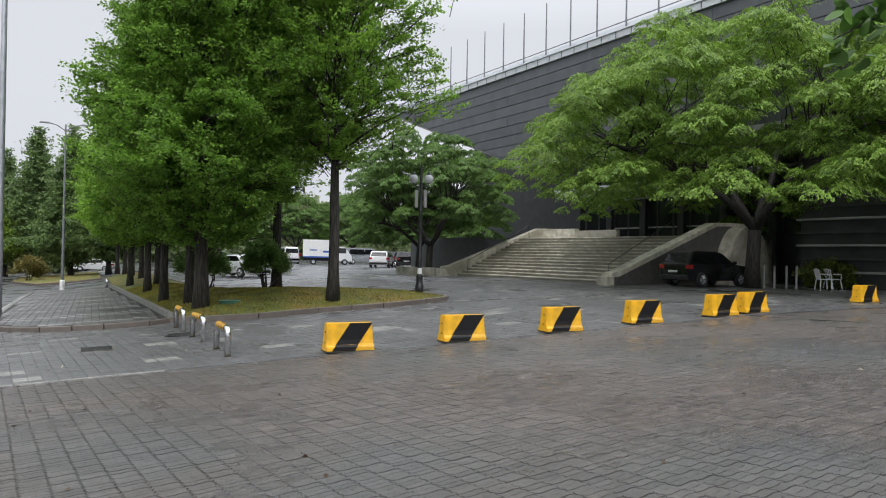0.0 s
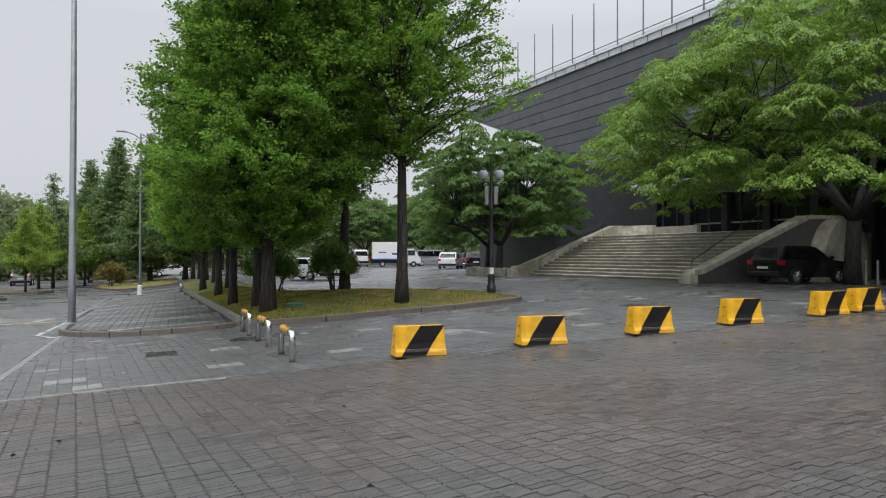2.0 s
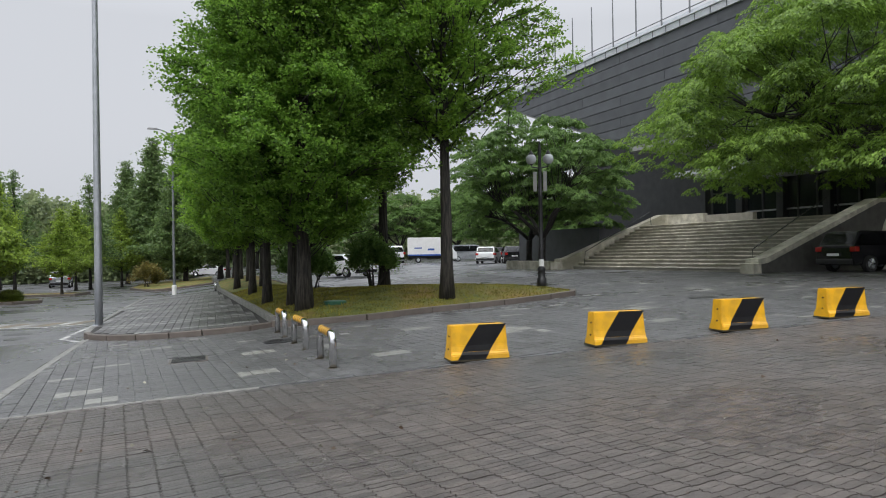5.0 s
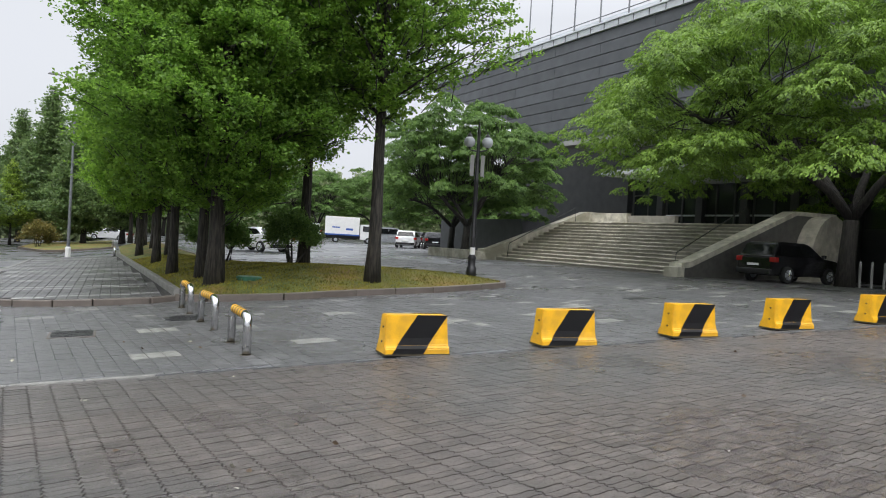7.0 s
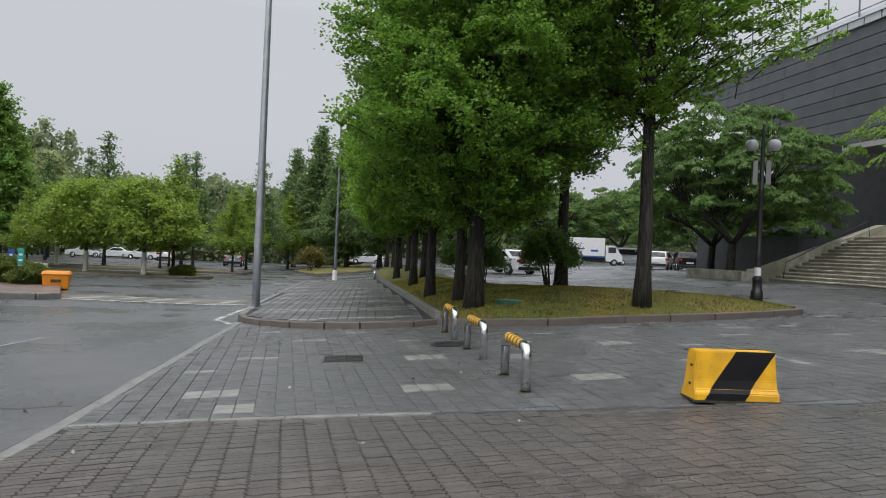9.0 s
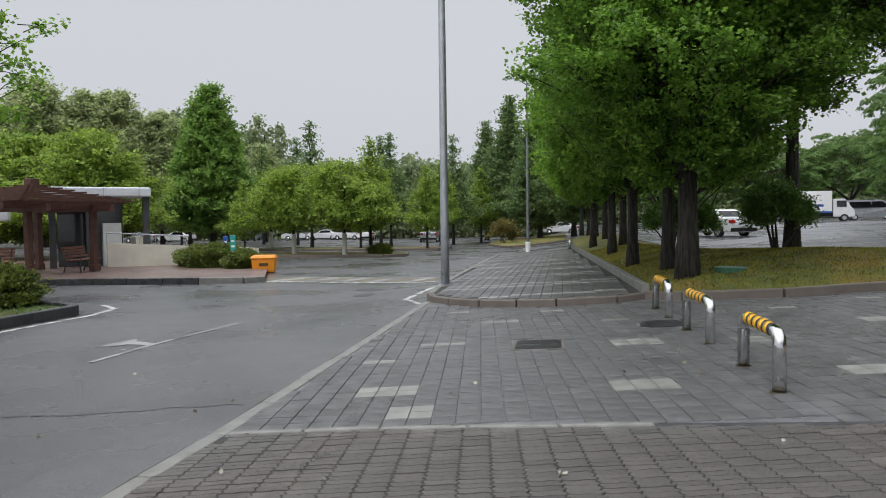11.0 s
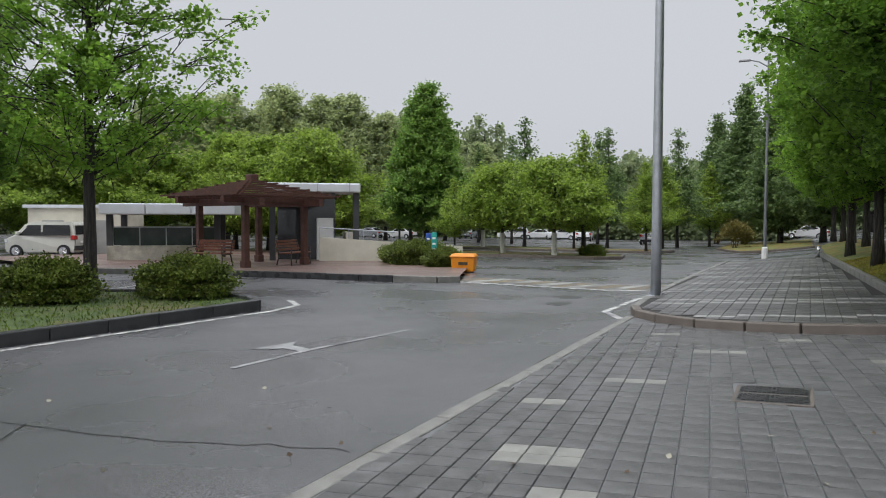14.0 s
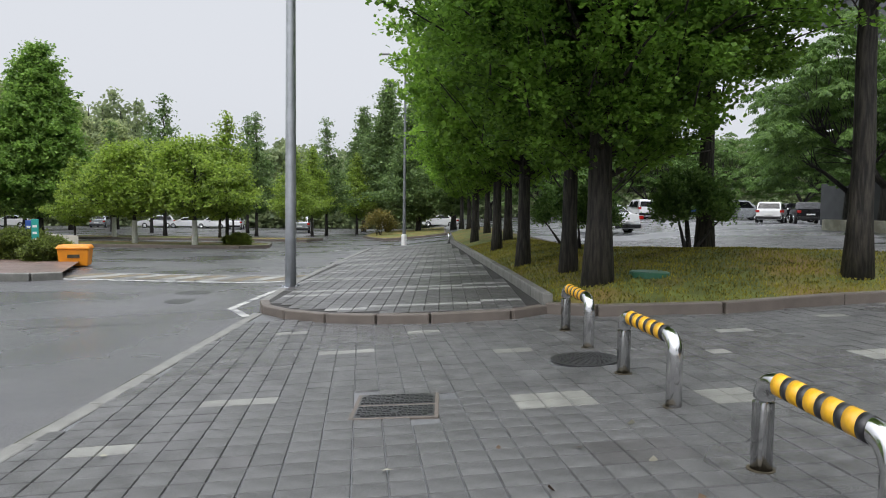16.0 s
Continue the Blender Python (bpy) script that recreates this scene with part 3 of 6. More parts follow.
# road paint
for line, w in (([(-2.25, 20.75), (-2.78, 21.75), (-2.62, 25.0), (-2.75, 32.0), (-2.85, 41.0), (-4.6, 44.0)], 0.13),
                ([(-9.1, 11.0), (-9.05, 14.0), (-8.75, 17.0), (-8.55, 19.2), (-8.7, 20.2), (-9.4, 20.8)], 0.13),
                ([(-15.6, 25.0), (-24.0, 26.0), (-30.0, 27.0)], 0.12),
                ([(-5.49, 15.0), (-5.4, 16.4), (-5.09, 18.55)], 0.09)):
    solid("road_line", strip(line, w, -0.024), WHITE_LINE if w > 0.1 else FAINT, "worn white road line on wet asphalt", "road line", "structure")
solid("road_arrow", prism([(-0.75, 0.1), (-0.55, 0.9), (-0.42, 0.62), (0.0, 0.5), (0.05, 0.3), (-0.4, 0.38), (-0.5, 0.2)], -0.02, -0.016, 2), FAINT, "worn white arrow painted on the asphalt", "road marking", "structure").matrix_basis = pose(-5.4, 15.9, gz(-5.2, 17) - 0.006, 0, 0, 0)
cracks = thing("asphalt_cracks", "thin dark cracks across the wet asphalt", "road crack", kind="structure")
rc = np.random.default_rng(12)
for line in ([(-9.0, 11.8), (-8.1, 11.95), (-5.38, 12.44), (-3.27, 12.82), (-2.2, 13.05)], [(-5.4, 12.44), (-4.6, 11.2), (-4.5, 10.2)], [(-9.5, 21.5), (-8.8, 22.6), (-8.9, 23.4)], [(-6.4, 19.4), (-5.2, 19.9), (-3.2, 20.6)]):
    wob = []
    for (ax, ay), (bx, by) in zip(line, line[1:]):
        for q in np.linspace(0, 1, 7)[:-1]:
            wob.append((ax + (bx - ax) * q + rc.normal(0, 0.03), ay + (by - ay) * q + rc.normal(0, 0.03)))
    part("crack", strip(wob, 0.018, -0.026), BLACK, cracks)
solid("gutter_dirt", strip([(-2.225 + 0.012 * math.sin(k * 1.7), 0.2 + k * 0.52) for k in range(40)], 0.05, -0.026, step=0.2), DIRT, "dark wet dirt and moss along the kerb", "road dirt", "structure")
# raised crossing with faded white and yellow bands
cross = thing("crossing", "low speed table with faded white and yellow bands", "road marking", kind="structure")
part("painted_band", strip([(-8.7, 27.0), (-2.95, 26.45)], 0.3, -0.022), WHITE_LINE, cross)
for k in range(11):
    x = -8.6 + 0.52 * k
    y = 27.25 - 0.097 * (x + 8.6)
    part("painted_block", strip([(x, y), (x + 0.5, y + 1.55)], 0.46, -0.022, step=0.8), WORN if k % 2 else YELLOW_LINE, cross)
part("painted_band", strip([(-8.2, 28.85), (-2.6, 28.3)], 0.16, -0.021), FAINT, cross)
bays = thing("bay_lines", "faint white parking bay lines on wet asphalt", "road line", kind="structure")
for k in range(7):
    part("bay_line", strip([(-14.5 - 2.5 * k, 18.5), (-15.5 - 2.5 * k, 23.6)], 0.1, -0.024), WHITE_LINE, bays)

# ---- street furniture ----
def barrier(x, y, turn, label):
    """Concrete block painted yellow with one slanted black band: vertical upper part, sloping foot."""
    t = thing("barrier", label, "barrier", (x, y, gz(x, y)), turn, "yellow and black barriers")
    L, H = 0.455, 0.52
    prof = [(-0.185, 0.0), (-0.18, 0.09), (-0.145, 0.13), (-0.125, 0.22), (-0.105, H), (0.105, H), (0.125, 0.22), (0.145, 0.13), (0.18, 0.09), (0.185, 0.0)]
    bm = bmesh.new()
    ends = []
    for sx in (-1, 1):
        ends.append([bm.verts.new((sx * (L - 0.03 * z / H), yy, z)) for yy, z in prof])
    for k in range(len(prof)):
        q = (k + 1) % len(prof)
        bm.faces.new((ends[0][k], ends[0][q], ends[1][q], ends[1][k]))
    bm.faces.new(ends[0][::-1])
    bm.faces.new(ends[1])
    bmesh.ops.recalc_face_normals(bm, faces=bm.faces)
    bmesh.ops.bevel(bm, geom=list(bm.edges), offset=0.01, segments=2, affect="EDGES")
    part("block", bm, YELLOW, t)
    band = bmesh.new()
    for s in (-1, 1):
        rows = []
        for yy, z in prof[:5]:
            x0 = -0.37 + 0.37 * (z / H)
            d = 0.004
            rows.append((band.verts.new((x0, s * (yy - d), z + 0.002)), band.verts.new((x0 + 0.43, s * (yy - d), z + 0.002))))
        for a, b in zip(rows, rows[1:]):
            band.faces.new((a[0], a[1], b[1], b[0]) if s > 0 else (b[0], b[1], a[1], a[0]))
        if s < 0:
            top = rows[-1]
            back = (band.verts.new((0.0, 0.104, H + 0.004)), band.verts.new((0.43, 0.104, H + 0.004)))
            for v in top:
                v.co.z = H + 0.004
            band.faces.new((top[0], top[1], back[1], back[0]))
    bmesh.ops.solidify(band, geom=list(band.faces), thickness=0.003)
    part("black_band", band, BLACK, t, "slanted black painted band")
    part("dirty_foot", boxes(((-L - 0.003, -0.189, 0.0), (L + 0.003, 0.189, 0.022))), GRIME, t, "dirt-stained foot")
    for z in (0.17, 0.36):
        bm = bmesh.new()
        bmesh.ops.create_cone(bm, cap_ends=True, segments=10, radius1=0.014, radius2=0.014, depth=0.02, matrix=pose(-L + 0.03 * z / H - 0.004, -0.03, z, 0, 90, 0))
        part("socket", bm, BLACK, t)
    return t


for i, (x, y, a) in enumerate(((4.47, 12.36, -2), (6.78, 12.24, -4), (9.18, 12.28, -2), (11.5, 12.35, -2), (13.95, 12.35, 2), (15.15, 12.45, 3), (21.4, 13.6, 2))):
    barrier(x, y, a, "yellow concrete barrier block with slanted black band" if i not in (4, 5) else "yellow concrete barrier block touching its neighbour")


def hoop(x, y, turn, half=0.53):
    """Steel hoop bollard wrapped in yellow and black tape."""
    t = thing("hoop_bollard", "polished steel hoop bollard with yellow and black tape", "bollard", (x, y, gz(x, y)), turn, "steel hoop bollards")
    h, r, c = 0.5, 0.057, 0.13
    for s in (-1, 1):
        pts = [(0, s * half, -0.05), (0, s * half, h - c)]
        pts += [(0, s * (half - c + c * math.cos(a)), h - c + c * math.sin(a)) for a in np.linspace(0.2, math.pi / 2, 6)]
        pts.append((0, s * (half - c - 0.1), h))
        part("leg", tube(pts, r, 20), STEEL, t, smooth=True)
        # Thin dark collar added in place of the hole round the leg.
        part("base_ring", lathe([(r + 0.018, -0.01), (r + 0.018, 0.004), (r + 0.003, 0.006), (r - 0.002, 0.0)], 20, (0, s * half)), GRIME, t)
    a, b = -(half - c - 0.02), half - c - 0.02
    cuts = [a]
    for k in range(5):
        cuts += [cuts[-1] + (b - a) * 0.075, cuts[-1] + (b - a) * 0.2]
    for k, (y0, y1) in enumerate(zip(cuts, cuts[1:])):
        slant = 0.03
        bm = bmesh.new()
        rings = []
        for q, yy in enumerate((y0, y1)):
            rings.append([bm.verts.new((math.cos(u) * (r + 0.003), yy + slant * math.cos(u), h + math.sin(u) * (r + 0.003))) for u in np.linspace(0, math.tau, 20, endpoint=False)])
        for j in range(20):
            bm.faces.new((rings[0][j], rings[0][(j + 1) % 20], rings[1][(j + 1) % 20], rings[1][j]))
        bm.faces.new(rings[0])
        bm.faces.new(rings[1][::-1])
        bmesh.ops.recalc_face_normals(bm, faces=bm.faces)
        part("tape_band", bm, YELLOW if k % 2 else BLACK, t, smooth=True)
    return t


hoop(2.4, 13.53, 2)
hoop(2.26, 15.82, 5)
hoop(2.12, 18.02, 3)
hoop(0.9, 41.5, 0)


def manhole_square(x, y, w, d):
    t = thing("manhole_cover", "square cast-iron manhole cover in two leaves", "manhole cover", (x, y, gz(x, y)), 0)
    part("frame_ring", boxes(((-w / 2, -d / 2, -0.03), (w / 2, d / 2, 0.004)), bevel=0.004), KERB_BROWN, t)
    for s in (-1, 1):
        leaf = part("cover_leaf", boxes(((-w / 2 + 0.03, s * d / 4 - d / 4 + 0.025, -0.02), (w / 2 - 0.03, s * d / 4 + d / 4 - 0.025, 0.007)), bevel=0.003), IRON, t)
        bm = bmesh.new()
        for i in range(15):
            for j in range(6):
                if abs(i - 7) < 2 and abs(j - 3) < 2 or (i in (0, 14) and (j, s) in ((0, -1), (5, 1))):
                    continue
                cx, cy = -w / 2 + 0.06 + i * (w - 0.12) / 14, s * d / 4 - d / 4 + 0.055 + j * (d / 2 - 0.11) / 5
                k_ = 0.004 if (i + j) % 2 else -0.002
                box(bm, (cx - 0.012 - k_, cy - 0.014 + k_, 0.006), (cx + 0.012 + k_, cy + 0.014 - k_, 0.016))
        for q in range(8):
            u = q * math.tau / 8
            box(bm, (math.cos(u) * 0.055 - 0.012, s * d / 4 + math.sin(u) * 0.05 - 0.012, 0.006), (math.cos(u) * 0.055 + 0.012, s * d / 4 + math.sin(u) * 0.05 + 0.012, 0.018))
        part("studs", bm, IRON, leaf)
    return t


manhole_square(0.31, 15.56, 0.64, 0.66).rotation_euler[1] = -0.0465
rm = thing("manhole_cover_round", "round dark iron manhole cover set in paving", "manhole cover", (2.0, 16.95, gz(2.0, 16.95) + 0.002), 0)
part("frame_ring", lathe([(0.32, -0.02), (0.32, 0.006), (0.29, 0.006)], 32), IRON, rm)
part("cover_leaf", lathe([(0.285, -0.02), (0.285, 0.008), (0.265, 0.009), (0.255, 0.005), (0.0, 0.005)], 32), IRON, rm)
bm = bmesh.new()
for q in range(3, 25):
    for w_ in range(max(4, q)):
        if q % 3 == 0:
            u = w_ * math.tau / max(4, q)
            box(bm, (math.cos(u) * q * 0.01 - 0.011, math.sin(u) * q * 0.01 - 0.011, 0.004), (math.cos(u) * q * 0.01 + 0.011, math.sin(u) * q * 0.01 + 0.011, 0.012))
tagged(part("studs", bm, IRON, rm), kind="stuff")
rm.rotation_euler[1] = -0.0465
for x, y in ((12.4, 17.3), (5.9, 15.8)):
    t = thing("drain_cover", "small dark iron drain cover in paving", "drain cover", (x, y, gz(x, y) + 0.004))
    part("plate", boxes(((-0.3, -0.2, -0.02), (0.3, 0.2, 0.004)), bevel=0.004), IRON, t)
    t.rotation_euler[1] = -0.0465
for x, y in ((-4.3, 24.3), (-4.0, 23.0), (-1.2, 33.0)):
    t = thing("road_cover", "dark iron cover in the asphalt", "manhole cover", (x, y, gz(x, y) - (0.03 if x < -3 else -0.1)))
    part("plate", lathe([(0.34, -0.02), (0.34, 0.006), (0.0, 0.008)], 24), IRON, t)

# tall pole at the corner of the parking strip
px_, py_ = -2.19, 23.5
pole = thing("light_pole", "tall grey galvanised steel pole on the kerb corner", "lamp post", (px_, py_, raised(px_, py_)))
part("shaft", lathe([(0.105, 0.0), (0.1, 1.5), (0.085, 6.0), (0.06, 12.0), (0.055, 12.1)], 20), GALV, pole, smooth=True)
part("base_plate", boxes(((-0.16, -0.16, -0.02), (0.16, 0.16, 0.02)), bevel=0.004), GALV, pole)
for a in range(4):
    part("bolt", lathe([(0.018, 0.0), (0.018, 0.06), (0.006, 0.065)], 8, (0.12 * (1 if a % 2 else -1), 0.12 * (1 if a > 1 else -1))), GALV, pole)


def street_light(x, y, turn, h=8.6):
    t = thing("street_lamp", "slim grey street lamp with two arms", "street lamp", (x, y, gz(x, y)), turn)
    part("shaft", lathe([(0.085, 0), (0.08, 1), (0.045, h), (0.035, h + 0.05)], 12), POST_GREY, t, smooth=True)
    part("foot", lathe([(0.14, -0.05), (0.14, 0.5), (0.1, 0.55)], 12), WHITE, t)
    for s in (-1, 1):
        part("arm", tube([(0, 0, h - 0.3), (s * 0.4, 0, h - 0.02), (s * 0.8, 0, h + 0.1)], 0.03, 8), POST_GREY, t)
        head = bmesh.new()
        box(head, (s * 1.05 - 0.3, -0.1, h + 0.06), (s * 1.05 + 0.3, 0.1, h + 0.16), 0.03, (0.8, 0.7))
        part("lamp_head", head, PLASTIC_GREY, t)
    return t


street_light(-1.35, 46.5, 0, 9.5)


def globe_lamp(x, y, z, turn):
    t = thing("globe_lamp", "black cast-iron lamp post with twin globe lights", "street lamp", (x, y, z), turn)
    part("post", lathe([(0.17, -0.3), (0.17, 0.12), (0.13, 0.16), (0.13, 0.42), (0.15, 0.46), (0.09, 0.55), (0.085, 1.1), (0.1, 1.15), (0.08, 1.2), (0.07, 3.0), (0.09, 3.05), (0.065, 3.1), (0.055, 4.6), (0.06, 4.66), (0.02, 4.95), (0.0, 5.0)], 16), BLACK, t, smooth=True)
    part("white_band", lathe([(0.094, 0.56), (0.091, 0.8)], 16), WHITE, t, "peeling white notice round the post")
    part("arm", tube([(-0.3, 0, 4.2), (-0.28, 0, 4.08), (0, 0, 4.02), (0.28, 0, 4.08), (0.3, 0, 4.2)], 0.025, 8), BLACK, t)
    for s in (-1, 1):
        bm = bmesh.new()
        bmesh.ops.create_uvsphere(bm, u_segments=18, v_segments=12, radius=0.19, matrix=pose(s * 0.3, 0, 4.34))
        part("globe", bm, LAMP_GLASS, t, "frosted white globe", True)
        part("cap", lathe([(0.1, 4.5), (0.08, 4.56), (0.02, 4.64), (0.015, 4.7)], 14, (s * 0.3, 0)), BLACK, t)
        part("cup", lathe([(0.03, 4.14), (0.08, 4.17), (0.1, 4.2)], 14, (s * 0.3, 0)), BLACK, t)
    part("banner", boxes(((0.11, -0.03, 3.2), (0.24, 0.03, 3.9)), bevel=0.01), SOFFIT, t, "pale banner plate on the post")
    part("banner", boxes(((-0.24, -0.03, 3.2), (-0.11, 0.03, 3.9)), bevel=0.01), SOFFIT, t, "pale banner plate on the post")
    return t


vc = thing("valve_cover", "flat green plastic valve cover in the grass", "cover", (3.8, 21.1, lawn(3.8, 21.1) + 0.01))
part("lid", lathe([(0.3, -0.05), (0.3, 0.03), (0.27, 0.045), (0.0, 0.045)], 24), mat("green_plastic", (0.03, 0.12, 0.07), 0.5, 0.15, 5.0), vc)
globe_lamp(10.35, 22.2, 0.86, -25).scale = (0.87, 0.87, 0.87)

# ---- arena building ----
B = (27.3, 43.0)
WALL_AT, WALL_TURN = (27.75, 43.96, 0.0), 5
arena = thing("arena", "large arena clad in dark slate-grey metal panels", "building", WALL_AT, WALL_TURN)
Z0, Z1, YR = 8.73, 15.35, -62.0
YL = 19.2
rows = 9
for k in range(rows):
    za, zb = Z0 + (Z1 - Z0) * k / rows, Z0 + (Z1 - Z0) * (k + 1) / rows
    la, lb_ = YL * (za - Z0) / (Z1 - Z0), YL * (zb - Z0) / (Z1 - Z0)
    cuts = [YR + 9.0 * j + (4.5 if k % 2 else 0) for j in range(0, 10)]
    cuts = [YR] + [c for c in cuts if YR < c < la - 1.0]
    for j, c in enumerate(cuts):
        last = j == len(cuts) - 1
        hi_a, hi_b = (la, lb_) if last else (cuts[j + 1], cuts[j + 1])
        out = [(c + 0.012, za + 0.03), (hi_a - 0.012, za + 0.03), (hi_b - 0.012, zb - 0.02), (c + 0.012, zb - 0.02)]
        part("panel", prism(out, -0.06, 0.06, 0), PANEL, arena)
part("upper_core", prism([(YR, Z0 + 0.02), (-0.05, Z0 + 0.02), (YL - 0.1, Z1), (YR, Z1)], 0.03, 26.0, 0), WALL_DARK, arena)
part("end_soffit", prism([(-0.1, Z0 - 0.12), (0.0, Z0), (YL, Z1 + 0.02), (YL, Z1 - 0.15)], 0.02, 26.0, 0), SOFFIT, arena)
part("soffit", boxes(((-0.05, YR, Z0 - 0.32), (26, 0.1, Z0))), SOFFIT, arena, "pale concrete soffit edge")
part("parapet", boxes(((-0.22, YR, Z1), (0.5, YL + 0.25, Z1 + 0.42))), PANEL_LIGHT, arena, "pale metal parapet")
part("parapet_cap", boxes(((-0.3, YR, Z1 + 0.42), (1.6, YL + 0.3, Z1 + 0.5))), ROOF_WHITE, arena)
part("roof_edge", boxes(((0.15, YR, Z1 + 0.5), (1.6, YL + 0.1, Z1 + 0.86))), ROOF_WHITE, arena, "white metal upstand of the roof")
part("roof", boxes(((0.5, YR, Z1 - 0.1), (26, YL - 0.2, Z1 + 0.35))), ROOF_WHITE, arena)
for k in range(58):
    yy = YL - 0.6 - k * 1.25
    part("parapet_joint", boxes(((-0.24, yy - 0.03, Z1 + 0.02), (-0.2, yy + 0.03, Z1 + 0.4))), PANEL, arena)
part("roof_rail", tube([(0.1, YR, Z1 + 1.02), (0.1, YL - 0.3, Z1 + 1.02)], 0.035, 8), POST_GREY, arena)
for k in range(28):
    yy = YL - 2.26 - k * 2.51
    part("flagpole", lathe([(0.055, Z1 + 0.4), (0.05, Z1 + 2.4), (0.035, Z1 + 4.3)], 8, (0.1, yy)), POST_GREY, arena)
# lower storeys, set back
part("lower_wall", prism([(YR, -0.5), (14.5, -0.5), (14.5, Z1 - 2.2), (13.0, Z1 - 2.6), (0.0, Z0 - 0.3), (YR, Z0 - 0.3)], 6.0, 25.0, 0), WALL_DARK, arena)
part("plinth", boxes(((-2.0, 1.0, -0.5), (10, 12.0, 3.4))), WALL_DARK, arena)
for k in range(18):
    yy = -1.0 - k * 3.2
    part("column", boxes(((5.2, yy - 0.25, 0.5), (5.7, yy + 0.25, Z0 - 0.3))), WALL_DARK, arena)
    w = part("window", boxes(((5.85, yy - 2.9, 3.5), (5.98, yy - 0.3, 7.6))), GLASS_DARK, arena)
    part("window_frame", boxes(((5.8, yy - 2.95, 5.5), (6.0, yy - 0.25, 5.6)), ((5.8, yy - 1.65, 3.5), (6.0, yy - 1.55, 7.6))), WALL_DARK, w)
for k in range(6):
    part("louvre", boxes(((1.2, YR, 1.5 + 0.62 * k), (1.5, -21.0, 1.6 + 0.62 * k))), SOFFIT if k % 2 == 0 else WALL_DARK, arena)
part("side_wall", boxes(((1.6, YR, -0.5), (6.0, -21.0, Z0 - 1.2))), WALL_DARK, arena)
part("canopy", boxes(((-1.2, -14.5, 6.1), (6.0, -5.5, 6.35))), PANEL_LIGHT, arena, "pale entrance canopy")
part("entrance_glazing", boxes(((5.6, -15.0, 3.2), (5.75, -4.5, 6.1))), GLASS_DARK, arena)
for k in range(9):
    yy = -15.0 + k * 1.31
    part("door_post", boxes(((5.5, yy - 0.06, 3.2), (5.62, yy + 0.06, 6.1))), WALL_DARK, arena)
part("door_rail", boxes(((5.5, -15.0, 4.1), (5.62, -4.5, 4.2))), PANEL_LIGHT, arena)

TERR = boxes(((-2.7, -16.44, -0.5), (6.0, -3.6, 3.2)))
stairs = thing("stairs", "broad weathered granite flight of steps up to the arena", "stairs", (*B, 0.0), 8)
part("terrace", TERR, STONE, stairs)
NS, RISE, RUN = 14, 0.172, 0.37
for k in range(NS):
    for j in range(6):
        bm = bmesh.new()
        y0 = -16.42 + j * 2.1
        z = 0.8 + (k + 1) * RISE
        box(bm, (-7.88 + k * RUN, y0 + 0.006, z - 0.055), (-7.85 + (k + 1) * RUN + 0.05, y0 + 2.094, z), 0.012)
        part("tread", bm, STONE, stairs)
    # Risers carry their shade as a darker colour than the treads.
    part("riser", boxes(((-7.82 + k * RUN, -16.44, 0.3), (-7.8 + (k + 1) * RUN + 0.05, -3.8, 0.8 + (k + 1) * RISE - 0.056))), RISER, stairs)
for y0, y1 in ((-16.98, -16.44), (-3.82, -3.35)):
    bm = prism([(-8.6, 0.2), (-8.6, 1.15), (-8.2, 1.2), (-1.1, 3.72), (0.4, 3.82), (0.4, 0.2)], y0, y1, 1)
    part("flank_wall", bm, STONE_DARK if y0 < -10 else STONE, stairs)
    cop = prism([(-8.75, 1.15), (-8.2, 1.2), (-1.1, 3.72), (2.2, 3.8), (2.2, 3.98), (-1.2, 3.9), (-8.25, 1.42), (-8.75, 1.36)], y0 - 0.04, y1 + 0.04, 1)
    part("coping", cop, STONE, stairs, "pale granite coping")
part("newel", boxes(((-9.05, -17.05, 0.3), (-8.6, -16.38, 1.2)), bevel=0.03), STONE, stairs)
part("newel", boxes(((-9.0, -3.9, 0.3), (-8.6, -3.25, 1.2)), bevel=0.03), STONE, stairs)
part("parapet_wall", boxes(((-1.2, -3.8, 3.1), (3.5, -3.1, 3.85))), STONE, stairs)
part("head_wall", boxes(((-0.75, -6.6, 3.15), (-0.4, -3.82, 3.85)), bevel=0.015), STONE, stairs)
# This stretch takes the same darker granite as the risers.
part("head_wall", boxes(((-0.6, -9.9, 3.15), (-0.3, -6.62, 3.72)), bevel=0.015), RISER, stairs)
for yy in (-15.7, -4.5):
    part("handrail", tube([(-7.6, yy, 1.0), (-7.5, yy, 1.75), (-2.8, yy, 4.0), (-2.7, yy, 3.2)], 0.022, 8), IRON, stairs)
low = thing("low_wall", "low pale granite wall beside the steps", "wall", (*B, 0.0), 8, kind="structure")
part("wall_block", boxes(((-9.0, -3.0, 0.3), (-8.4, 1.5, 1.25)), bevel=0.03), STONE, low)
arch = thing("arched_wall", "curved pale concrete wall beside the steps", "wall", (*B, 0.0), 8, kind="structure")
pr = [(-1.2, 0.3)] + [(-1.2 + 3.6 * (1 - math.cos(a)) / 2, 1.3 + 2.5 * math.sin(a)) for a in np.linspace(0.1, math.pi - 0.1, 12)] + [(2.4, 0.3)]
part("wall_block", prism(pr, -17.8, -17.0, 1), STONE, arch)

